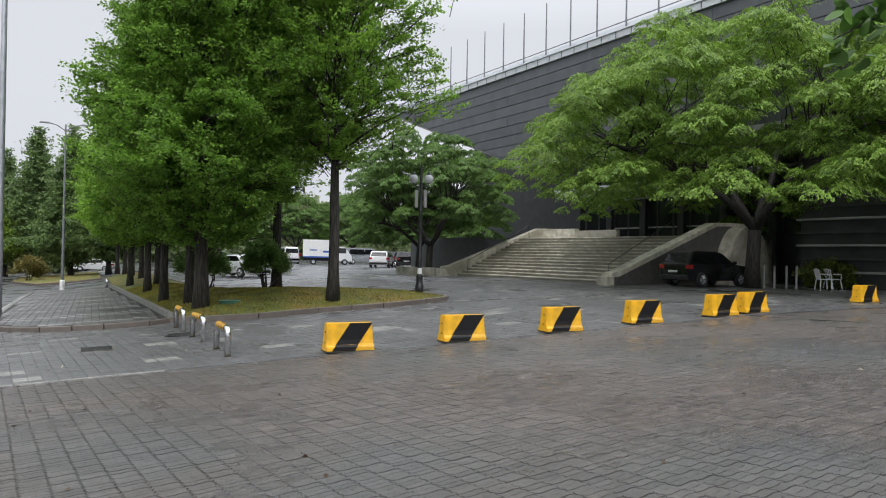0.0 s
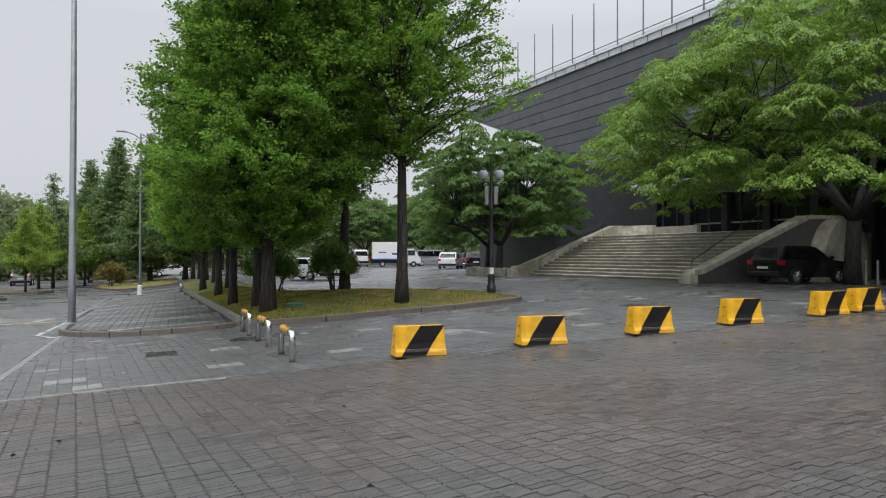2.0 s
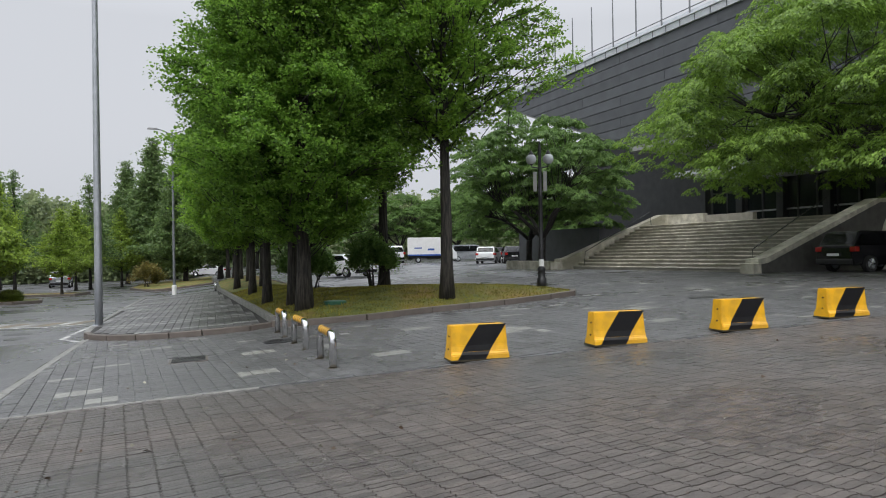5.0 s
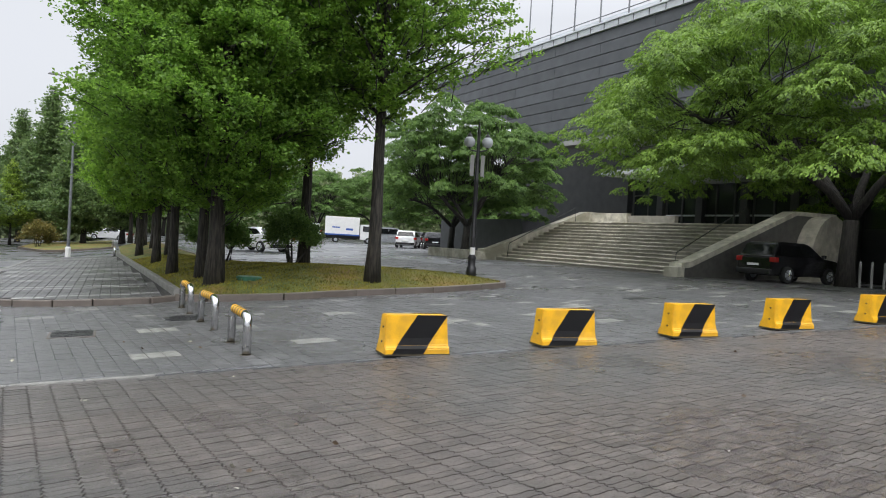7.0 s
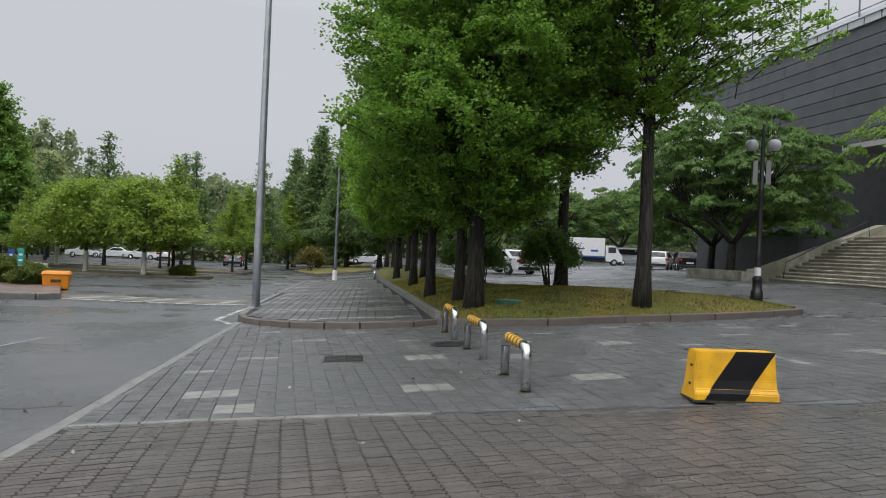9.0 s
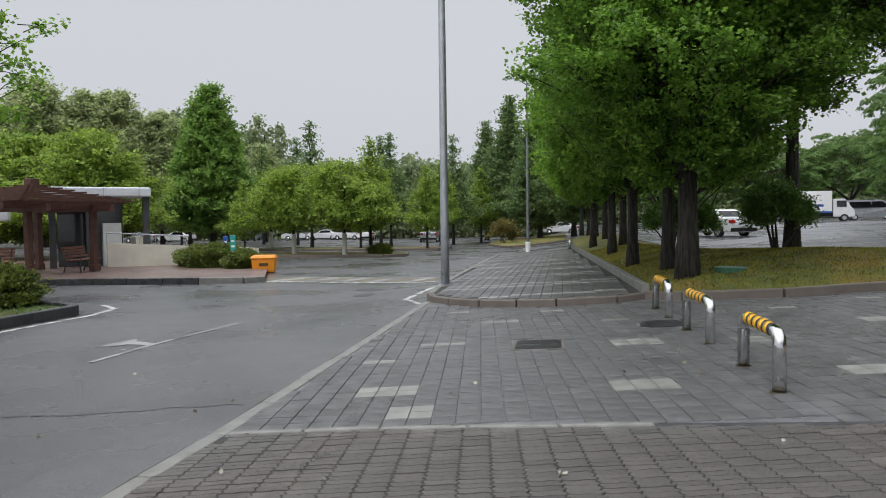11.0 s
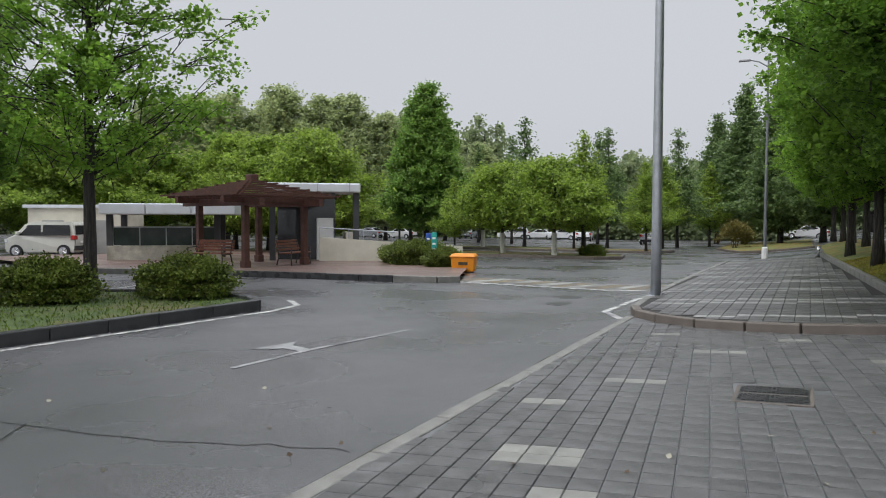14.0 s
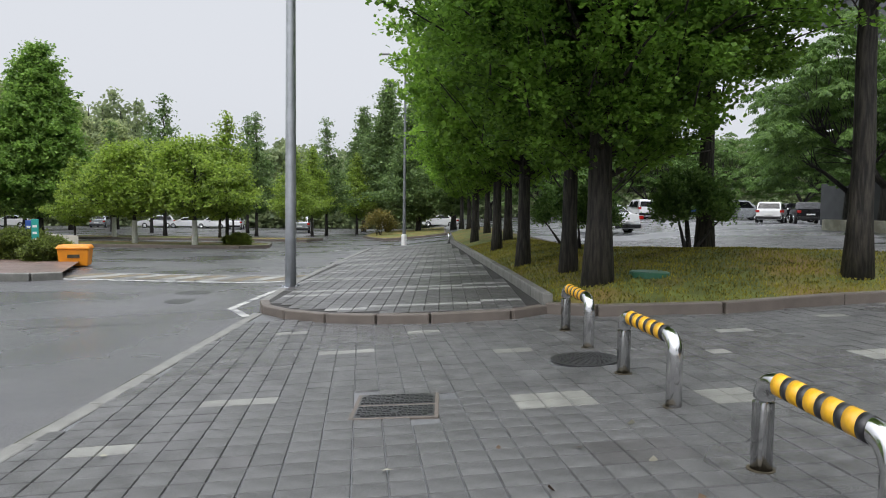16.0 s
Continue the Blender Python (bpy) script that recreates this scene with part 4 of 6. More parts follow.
# ---- vehicles ----
def car(label, paint, at, turn, length, width, height, shape="suv", group=""):
    """A car from a side outline, pinched towards the roof; nose towards local +x."""
    t = thing("car", label, "car", at, turn, group)
    L, W, H = length / 2, width / 2, height
    if shape == "suv":
        side = [(-1.0, 0.3), (-0.985, 0.62), (-0.94, 0.66), (-0.8, 0.97), (-0.7, 1.0), (-0.05, 0.99), (0.1, 0.95), (0.42, 0.64), (0.82, 0.58), (0.97, 0.48), (1.0, 0.3), (0.97, 0.17), (-0.97, 0.17)]
        glass_out = [(-0.82, 0.67), (-0.74, 0.92), (0.08, 0.92), (0.33, 0.66)]
        wheels, wr = (-0.58, 0.6), 0.2
    elif shape == "sedan":
        side = [(-1.0, 0.4), (-0.97, 0.68), (-0.7, 0.7), (-0.42, 0.98), (-0.3, 1.0), (0.05, 0.98), (0.38, 0.68), (0.8, 0.6), (0.97, 0.5), (1.0, 0.32), (0.96, 0.18), (-0.97, 0.18)]
        glass_out = [(-0.6, 0.7), (-0.38, 0.93), (0.04, 0.93), (0.3, 0.69)]
        wheels, wr = (-0.6, 0.62), 0.22
    else:
        side = [(-1.0, 0.25), (-1.0, 0.6), (-0.95, 0.93), (-0.87, 1.0), (0.2, 1.0), (0.4, 0.96), (0.7, 0.62), (0.92, 0.56), (1.0, 0.44), (1.0, 0.2), (0.95, 0.13), (-0.97, 0.13)]
        glass_out = [(-0.88, 0.62), (-0.84, 0.91), (0.34, 0.91), (0.58, 0.62)]
        wheels, wr = (-0.68, 0.66), 0.175
    bm = prism([(x * L, z * H) for x, z in side], -W, W, 1)
    bmesh.ops.triangulate(bm, faces=[f for f in bm.faces if len(f.verts) > 4])
    for v in bm.verts:
        z = v.co.z / H
        if z > 0.6:
            v.co.y *= 1 - 0.2 * (z - 0.6) / 0.4
        if abs(v.co.x) > 0.9 * L:
            v.co.y *= 0.9
    bmesh.ops.bevel(bm, geom=[e for e in bm.edges if len(e.link_faces) == 2 and e.calc_face_angle(0) > 0.3], offset=0.05, segments=2, affect="EDGES")
    shell = part("body", bm, paint, t, smooth=True)
    shell.data.set_sharp_from_angle(angle=radians(14))
    for s in (-1, 1):
        bm = bmesh.new()
        vs = []
        for x, z in glass_out:
            y = W * (1 - 0.2 * max(0, z - 0.6) / 0.4) + 0.006
            vs.append(bm.verts.new((x * L, s * y, z * H)))
        bm.faces.new(vs if s < 0 else vs[::-1])
        bmesh.ops.solidify(bm, geom=list(bm.faces), thickness=0.004)
        w = part("side_window", bm, CAR_GLASS, t)
        xm = (glass_out[0][0] * 0.45 + glass_out[3][0] * 0.55) * L
        part("pillar", boxes(((xm - 0.04, s * W * 0.9 - 0.02, glass_out[0][1] * H), (xm + 0.04, s * W * 0.93 + 0.015, 0.93 * H))), paint if shape == "van" else CAR_BLACK, w)
        part("wing_mirror", boxes(((glass_out[3][0] * L * 0.9, s * W - 0.02, 0.64 * H), (glass_out[3][0] * L * 0.9 + 0.16, s * (W + 0.16), 0.73 * H)), bevel=0.03), paint, t)
        for wx in wheels:
            x = wx * L
            r = wr * height * 1.02 if shape != "van" else 0.3
            wheel = part("wheel", _disc(r, 0.2, (x, s * (W - 0.09), r)), RUBBER, t)
            part("rim", _disc(r * 0.66, 0.22, (x, s * (W - 0.09), r)), GALV, wheel)
            spokes = bmesh.new()
            for k in range(5):
                a = k * math.tau / 5
                tube_into(spokes, [(x, s * (W + 0.025), r), (x + math.cos(a) * r * 0.62, s * (W + 0.025), r + math.sin(a) * r * 0.62)], 0.03, 5)
            part("spokes", spokes, STEEL, wheel)
    xr, zr = min(x for x, z in side) * L, 0.0
    if shape == "suv":
        a, b = (-0.935, 0.68), (-0.815, 0.93)
    elif shape == "sedan":
        a, b = (-0.68, 0.73), (-0.46, 0.94)
    else:
        a, b = (-0.995, 0.64), (-0.955, 0.9)
    bm = bmesh.new()
    vs = [bm.verts.new((a[0] * L - 0.012, -W * 0.8, a[1] * H)), bm.verts.new((a[0] * L - 0.012, W * 0.8, a[1] * H)), bm.verts.new((b[0] * L - 0.012, W * 0.7, b[1] * H)), bm.verts.new((b[0] * L - 0.012, -W * 0.7, b[1] * H))]
    bm.faces.new(vs)
    bmesh.ops.solidify(bm, geom=list(bm.faces), thickness=0.004)
    part("rear_window", bm, CAR_GLASS, t)
    f0 = (0.4, 0.66) if shape != "van" else (0.67, 0.65)
    f1 = (0.12, 0.93) if shape != "van" else (0.42, 0.94)
    bm = bmesh.new()
    vs = [bm.verts.new((f0[0] * L + 0.02, -W * 0.82, f0[1] * H + 0.01)), bm.verts.new((f0[0] * L + 0.02, W * 0.82, f0[1] * H + 0.01)), bm.verts.new((f1[0] * L + 0.02, W * 0.72, f1[1] * H + 0.01)), bm.verts.new((f1[0] * L + 0.02, -W * 0.72, f1[1] * H + 0.01))]
    bm.faces.new(vs[::-1])
    bmesh.ops.solidify(bm, geom=list(bm.faces), thickness=0.004)
    part("windscreen", bm, CAR_GLASS, t)
    for s in (-1, 1):
        part("tail_lamp", boxes(((xr - 0.015, s * W * 0.86 - 0.2, 0.5 * H), (xr + 0.2, s * W * 0.86 + 0.06, 0.62 * H)), bevel=0.02), RED_LAMP, t)
        part("headlamp", boxes(((0.9 * L, s * W * 0.72 - 0.2, 0.42 * H), (0.985 * L, s * W * 0.72 + 0.18, 0.52 * H)), bevel=0.02), CLEAR_LAMP, t)
    part("rear_bumper", boxes(((xr - 0.05, -W * 0.88, 0.2 * H), (xr + 0.15, W * 0.88, 0.33 * H)), bevel=0.03), CAR_BLACK if paint is not CAR_BLACK else BLACK, t)
    part("number_plate", boxes(((xr - 0.055, -0.26, 0.4 * H), (xr - 0.02, 0.26, 0.46 * H))), WHITE, t)
    part("front_grille", boxes(((0.97 * L, -W * 0.5, 0.25 * H), (1.005 * L, W * 0.5, 0.36 * H)), bevel=0.01), CAR_BLACK if paint is not CAR_BLACK else PLASTIC_GREY, t)
    return t


def _disc(r, depth, at):
    bm = bmesh.new()
    bmesh.ops.create_cone(bm, cap_ends=True, segments=20, radius1=r, radius2=r, depth=depth, matrix=pose(*at, 90, 0, 0))
    bmesh.ops.bevel(bm, geom=[e for e in bm.edges if e.calc_length() < r], offset=r * 0.06, segments=2, affect="EDGES")
    return bm


x, y = 25.4, 23.65
car("black sport utility vehicle parked beside the steps", CAR_BLACK, (x, y, gz(x, y)), 2, 4.15, 1.78, 1.58)
car("small cream-white boxy van parked on wet asphalt", CAR_CREAM, (-31.6, 30.1, gz(-32, 29) - 0.03), 207, 3.3, 1.5, 1.66, "van")
far_cars = "cars parked in the far car park"
car("silver sport utility vehicle seen from behind on the wet road", CAR_SILVER, (-13.6, 82.0, gz(-13.6, 82) - 0.03), 95, 4.5, 1.85, 1.68, group=far_cars)
for i, (x, y, a, p, s) in enumerate(((-36.0, 101, 200, CAR_WHITE, "suv"), (-32.6, 102, 190, CAR_WHITE, "sedan"), (-28.6, 101, 170, CAR_WHITE, "suv"), (-25.0, 98, 100, CAR_WHITE, "suv"),
                                     (-54, 92, 180, CAR_SILVER, "sedan"), (-49, 92, 185, CAR_WHITE, "sedan"), (-42, 99, 100, CAR_SILVER, "sedan"), (0.5, 93, 160, CAR_WHITE, "sedan"), (-58, 84, 60, CAR_WHITE, "suv"),
                                     (8.6, 47.0, 120, CAR_WHITE, "sedan"))):
    car("white car parked far off under the trees" if p is CAR_WHITE else "silver car parked far off under the trees", p, (x, y, gz(x, y) - (0.03 if x < 0 else 0)), a, 4.5, 1.82, 1.62 if s == "suv" else 1.45, s, far_cars)
for i, (x, y, a, p, s) in enumerate(((28.6, 78, -10, CAR_SILVER, "van"), (32.4, 80, -5, CAR_SILVER, "sedan"), (36.0, 78, 0, CAR_WHITE, "sedan"), (29.0, 66.5, 10, CAR_BLACK, "suv"), (32.0, 63.0, 5, CAR_BLACK, "sedan"), (26.0, 60.0, 70, CAR_BLACK, "sedan"), (24.5, 62.0, 60, CAR_WHITE, "suv"), (20.0, 80.0, 90, CAR_WHITE, "van"), (13.0, 84, 30, CAR_SILVER, "sedan"))):
    car({id(CAR_SILVER): "silver car parked beyond the plaza", id(CAR_WHITE): "white car parked beyond the plaza", id(CAR_BLACK): "dark car parked beyond the plaza"}[id(p)], p, (x, y, gz(x, y)), a, 4.5, 1.82, 1.9 if s == "van" else 1.5, s, "cars parked beyond the plaza")

# box truck beyond the plaza
tx, ty = 23.0, 74.0
truck = thing("box_truck", "white box truck with a blue-trimmed cargo body", "truck", (tx, ty, gz(tx, ty)), -15)
part("cargo_box", boxes(((-2.7, -0.85, 0.75), (0.75, 0.85, 2.65)), bevel=0.03), WHITE, truck)
part("trim", boxes(((-2.72, -0.865, 0.75), (0.77, -0.85, 0.9)), ((-2.0, -0.862, 1.5), (-1.2, -0.85, 1.62)), ((-0.6, -0.862, 1.3), (0.1, -0.85, 1.5))), BLUE, truck, "blue lettering bars on the cargo body")
cab = prism([(0.85, 0.4), (0.85, 1.95), (1.7, 1.98), (2.25, 1.2), (2.45, 1.0), (2.5, 0.4)], -0.8, 0.8, 1)
bmesh.ops.bevel(cab, geom=list(cab.edges), offset=0.04, segments=2, affect="EDGES")
cb = part("cab", cab, CAR_WHITE, truck, smooth=False)
for s in (-0.805, 0.805):
    part("side_window", boxes(((1.1, s - 0.01, 1.25), (1.85, s + 0.01, 1.8))), CAR_GLASS, cb)
part("chassis", boxes(((-2.6, -0.4, 0.45), (2.2, 0.4, 0.75))), BLACK, truck)
for wx in (-1.6, 1.7):
    for s in (-1, 1):
        wheel = part("wheel", _disc(0.32, 0.22, (wx, s * 0.72, 0.32)), RUBBER, truck)
        part("rim", _disc(0.18, 0.24, (wx, s * 0.72, 0.32)), GALV, wheel)

# ---- shelter, booth and planting on the far side of the road ----
KB = [(-8.3, 26.9), (-8.75, 26.4), (-10.0, 26.1), (-15.2, 25.2), (-20.5, 23.6), (-30.0, 26.0), (-34.0, 40.0), (-20.0, 42.0), (-11.0, 33.5)]
apr = bmesh.new()
bmesh.ops.contextual_create(apr, geom=[apr.verts.new((x, y, gz(x, y) + 0.13)) for x, y in KB])
solid("shelter_pavement", apr, mat("red_brown_paving", (0.15, 0.1, 0.085), 0.5, 0.25, 4.0, 0.4, 90, wet=0.2), "reddish paved kerb island of the shelter", "pavement", "structure")
kerbs = thing("kerb_shelter", "pale and black granite kerb of the shelter island", "kerb", kind="structure")
kerb_stones("kerb_stone", KB[:3], 0.16, 0.15, KERB, 1.0, parent=kerbs)
kerb_stones("kerb_stone", KB[2:4], 0.16, 0.16, KERB_BLACK, 1.0, parent=kerbs)
kerb_stones("kerb_stone", KB[3:5], 0.16, 0.15, KERB, 1.0, parent=kerbs)


def pergola(x, y, turn):
    t = thing("pergola", "red-brown timber pergola with a stepped slatted roof", "pergola", (x, y, gz(x, y) + 0.13), turn)
    h, s = 2.1, 1.3
    for sx in (-1, 1):
        for sy in (-1, 1):
            post = part("post", boxes(((sx * s - 0.1, sy * s - 0.1, 0), (sx * s + 0.1, sy * s + 0.1, h)), bevel=0.015), WOOD_RED, t)
            part("base_plate", boxes(((sx * s - 0.13, sy * s - 0.13, 0), (sx * s + 0.13, sy * s + 0.13, 0.25)), bevel=0.01), WOOD_RED, post)
    for sy in (-1, 1):
        part("beam", boxes(((-2.2, sy * s - 0.09, h), (2.2, sy * s + 0.09, h + 0.24)), bevel=0.01), WOOD_RED, t)
        part("beam", boxes(((sy * s - 0.09, -2.2, h + 0.1), (sy * s + 0.09, 2.2, h + 0.32)), bevel=0.01), WOOD_RED, t)
    for k in range(8):
        r = 2.15 - k * 0.265
        z = h + 0.34 + k * 0.076
        bm = bmesh.new()
        for q in (-1, 1):
            box(bm, (-r - 0.15, q * r - 0.05, z), (r + 0.15, q * r + 0.05, z + 0.06))
            box(bm, (q * r - 0.05, -r - 0.15, z + 0.008), (q * r + 0.05, r + 0.15, z + 0.055))
        part("roof_slat", bm, WOOD_RED, t)
    for k in range(13):
        q = -2.0 + k * 4.0 / 12
        part("rafter", boxes(((q - 0.03, -2.1, h + 0.28), (q + 0.03, 2.1, h + 0.36))), WOOD_RED, t)
    part("finial", boxes(((-0.17, -0.17, h + 0.85), (0.17, 0.17, h + 1.15)), bevel=0.02), WOOD_RED, t)
    return t


PX, PY, PT = -17.3, 28.35, -10
pergola(PX, PY, PT)


def bench(x, y, turn, lift=0.13):
    t = thing("bench", "timber slatted bench with curved iron frame", "bench", (x, y, gz(x, y) + lift), turn)
    for sx in (-0.7, 0.7):
        part("frame", tube([(sx, -0.3, 0), (sx, -0.28, 0.42), (sx, 0.18, 0.4), (sx, 0.3, 0.9)], 0.025, 8), IRON, t)
        part("rear_leg", tube([(sx, 0.18, 0.4), (sx, 0.3, 0.0)], 0.025, 8), IRON, t)
        part("armrest", tube([(sx, -0.3, 0.42), (sx, -0.3, 0.65), (sx, 0.22, 0.66)], 0.022, 8), IRON, t)
    for k in range(5):
        part("seat_slat", boxes(((-0.8, -0.3 + k * 0.1, 0.43), (0.8, -0.22 + k * 0.1, 0.465)), bevel=0.008), WOOD_BENCH, t)
    for k in range(4):
        part("back_slat", boxes(((-0.8, 0.2 + k * 0.03, 0.52 + k * 0.1), (0.8, 0.23 + k * 0.03, 0.6 + k * 0.1)), bevel=0.008), WOOD_BENCH, t)
    return t


bench(-17.9, 26.9, 8)
bench(-16.2, 29.3, 100)

booth = thing("booth", "low pale building with a white curved metal canopy roof", "building", (-23.0, 29.6, gz(-22, 32) + 0.05), 40)
for k in range(4):
    part("glass_panel", boxes(((-1.95 + k * 1.0, -0.6, 0.72), (-1.0 + k * 1.0, -0.57, 1.42))), GLASS_PALE, booth, "pale glass balustrade panel")
    part("panel_post", boxes(((-2.0 + k * 1.0, -0.61, 0.7), (-1.96 + k * 1.0, -0.55, 1.46))), GALV, booth)
    part("rear_panel", boxes(((-1.95 + k * 1.0, 2.2, 0.6), (-1.0 + k * 1.0, 2.23, 1.42))), GLASS_PALE, booth, "pale glass balustrade panel")
part("top_rail", boxes(((-2.0, -0.62, 1.42), (2.1, -0.55, 1.47))), GALV, booth)
part("low_wall", boxes(((-2.2, -0.75, 0), (2.2, -0.4, 0.7)), bevel=0.02), STONE, booth)
for x_, y_ in ((-2.1, -0.55), (2.0, -0.55), (-2.1, 2.1), (2.0, 2.1)):
    part("frame_post", boxes(((x_ - 0.12, y_ - 0.1, 0), (x_ + 0.12, y_ + 0.1, 1.95)), bevel=0.01), WALL_DARK, booth)
for k in range(3):
    part("roof_panel", boxes(((-2.3 + k * 1.7, -1.5, 1.95), (-0.62 + k * 1.7, 2.5, 2.38)), bevel=0.04), ROOF_WHITE, booth)
lift_ = thing("lift_canopy", "raised white metal canopy on dark posts", "canopy", (-18.0, 33.0, gz(-18, 34) + 0.1), 40)
part("canopy_roof", boxes(((-2.1, -1.2, 2.85), (1.75, 1.6, 3.22)), bevel=0.05), ROOF_WHITE, lift_)
for k in range(3):
    part("roof_seam", boxes(((-1.3 + k * 1.3 - 0.015, -1.21, 2.87), (-1.3 + k * 1.3 + 0.015, -1.19, 3.2))), GALV, lift_)
part("wall", boxes(((-1.6, 0.2, 0), (0.8, 1.3, 2.85))), GLASS_DARK, lift_)
for sx in (-1.8, -0.5, 1.6):
    part("post", boxes(((sx - 0.12, -0.8, 0), (sx + 0.12, -0.56, 2.85))), WALL_DARK, lift_)
part("vending_panel", boxes(((0.0, -0.3, 0), (0.7, 0.15, 1.8)), bevel=0.02), WHITE, lift_)
part("side_wall", boxes(((1.2, -0.6, 0), (1.5, 1.2, 1.2))), CREAM, lift_)
wall2 = thing("ramp_wall", "low cream rendered wall along the ramp with a metal rail", "wall", (-15.2, 33.8, gz(-15, 33) + 0.05), 40)
part("wall_block", prism([(-2.6, -0.2), (-2.6, 1.05), (3.4, 0.65), (3.4, -0.2)], -0.12, 0.12, 1), CREAM, wall2)
part("rail", tube([(-2.6, 0, 1.45), (0.5, 0, 1.25)], 0.025, 8), GALV, wall2)
for k in range(6):
    part("baluster", tube([(-2.6 + k * 0.6, 0, 0.8), (-2.6 + k * 0.6, 0, 1.45 - k * 0.038)], 0.014, 6), GALV, wall2)
back = thing("white_shed", "small white shed with grey shutters", "building", (-31.8, 32.4, gz(-30, 36) - 0.3), 30)
part("wall", boxes(((-2.2, -1.5, 0), (2.2, 1.5, 2.7)), bevel=0.02), CREAM, back)
part("roof", boxes(((-2.35, -1.65, 2.7), (2.35, 1.65, 2.85))), ROOF_WHITE, back)
for sx in (-1.5, 0.6):
    part("shutter", boxes(((sx, -1.54, 0.4), (sx + 1.0, -1.5, 2.1))), SOFFIT, back)

# orange grit bin and signs at the corner
gb = thing("grit_bin", "orange plastic grit bin with a lid", "bin", (-10.2, 31.2, gz(-10.2, 31.2)), 15)
b_ = bmesh.new()
box(b_, (-0.38, -0.28, 0), (0.38, 0.28, 0.5), 0.03, (1.12, 1.12))
part("tub", b_, ORANGE, gb)
b_ = bmesh.new()
box(b_, (-0.47, -0.36, 0.5), (0.47, 0.36, 0.62), 0.04, (0.85, 0.8))
part("lid", b_, ORANGE, gb)
part("writing", boxes(((-0.15, -0.315, 0.24), (0.18, -0.285, 0.34))), GRIME, gb, "dark bars of unreadable writing")
for x, y, m, h in ((-11.6, 31.6, TEAL, 1.25), (-12.6, 33.0, BLUE, 1.2)):
    t = thing("notice_sign", "narrow upright teal notice sign" if m is TEAL else "narrow upright blue notice sign", "sign", (x, y, gz(x, y) + 0.1), 10)
    part("board", boxes(((-0.1, -0.03, 0.15), (0.1, 0.03, h)), bevel=0.01), m, t)
    for k in range(4):
        part("writing_bar", boxes(((-0.06, -0.036, h - 0.25 - 0.2 * k), (0.06, -0.03, h - 0.18 - 0.2 * k))), WHITE, t)
    part("post", boxes(((-0.03, -0.02, -0.1), (0.03, 0.02, 0.2))), GALV, t)
t = thing("notice_board", "small white notice board at the end of the road", "sign", (-7.0, 100, gz(-7, 100)), 0)
part("board", boxes(((-0.5, -0.04, 0.5), (0.5, 0.04, 1.3))), WHITE, t)
part("post", boxes(((-0.06, -0.03, -0.1), (0.06, 0.03, 0.5))), GALV, t)

# plastic chairs and posts beside the car
def plastic_chair(x, y, turn, m, label, tilt=0):
    t = thing("plastic_chair", label, "chair", (x, y, gz(x, y)), turn, "stacked plastic chairs")
    b = bmesh.new()
    box(b, (-0.24, -0.24, 0.4), (0.24, 0.24, 0.44), 0.015)
    part("seat", b, m, t)
    for sx in (-1, 1):
        for sy in (-1, 1):
            part("leg", tube([(sx * 0.27, sy * 0.27, 0), (sx * 0.21, sy * 0.22, 0.41)], 0.03, 8), m, t)
        part("armrest", tube([(sx * 0.25, -0.22, 0.42), (sx * 0.28, -0.2, 0.64), (sx * 0.27, 0.2, 0.66)], 0.025, 8), m, t)
    for k in range(5):
        part("back_slat", tube([(-0.2 + 0.1 * k, 0.22, 0.43), (-0.22 + 0.11 * k, 0.32, 0.84)], 0.025, 6), m, t)
    part("top_rail", tube([(-0.25, 0.32, 0.82), (0, 0.35, 0.88), (0.25, 0.32, 0.82)], 0.03, 8), m, t)
    return t


for dx, dy, a, m, l in ((0, 0, 60, WHITE, "white plastic garden chair beside the planting"), (0.75, 0.1, 75, WHITE, "white plastic garden chair facing aside"), (1.35, 0.35, 80, PLASTIC_GREY, "grey plastic garden chair pushed behind others")):
    plastic_chair(29.3 + dx, 20.6 + dy, a, m, l)
for x, y in ((26.6, 21.5), (27.0, 21.3), (27.9, 21.4), (28.3, 21.2)):
    t = thing("marker_post", "slim pale metal marker post on the plaza", "post", (x, y, gz(x, y)), 0, "marker posts")
    part("shaft", lathe([(0.05, -0.05), (0.05, 0.95), (0.03, 1.0)], 10), SOFFIT, t)

# ---- trees ----
G1, G2 = "ginkgo trees on the grass island", "trees in the car park"


def on_lawn(x, y):
    return lawn(x, y) - gz(x, y) - 0.03


def crown_of(h, clear, height, radius, shape):
    """Half width of a crown at height h: swelling quickly above the clear trunk, then tapering."""
    f = (h - clear) / (height - clear)
    return radius * np.minimum(1, (f / 0.16 + 0.35)) ** 0.8 * np.maximum(0.03, 1 - f) ** shape


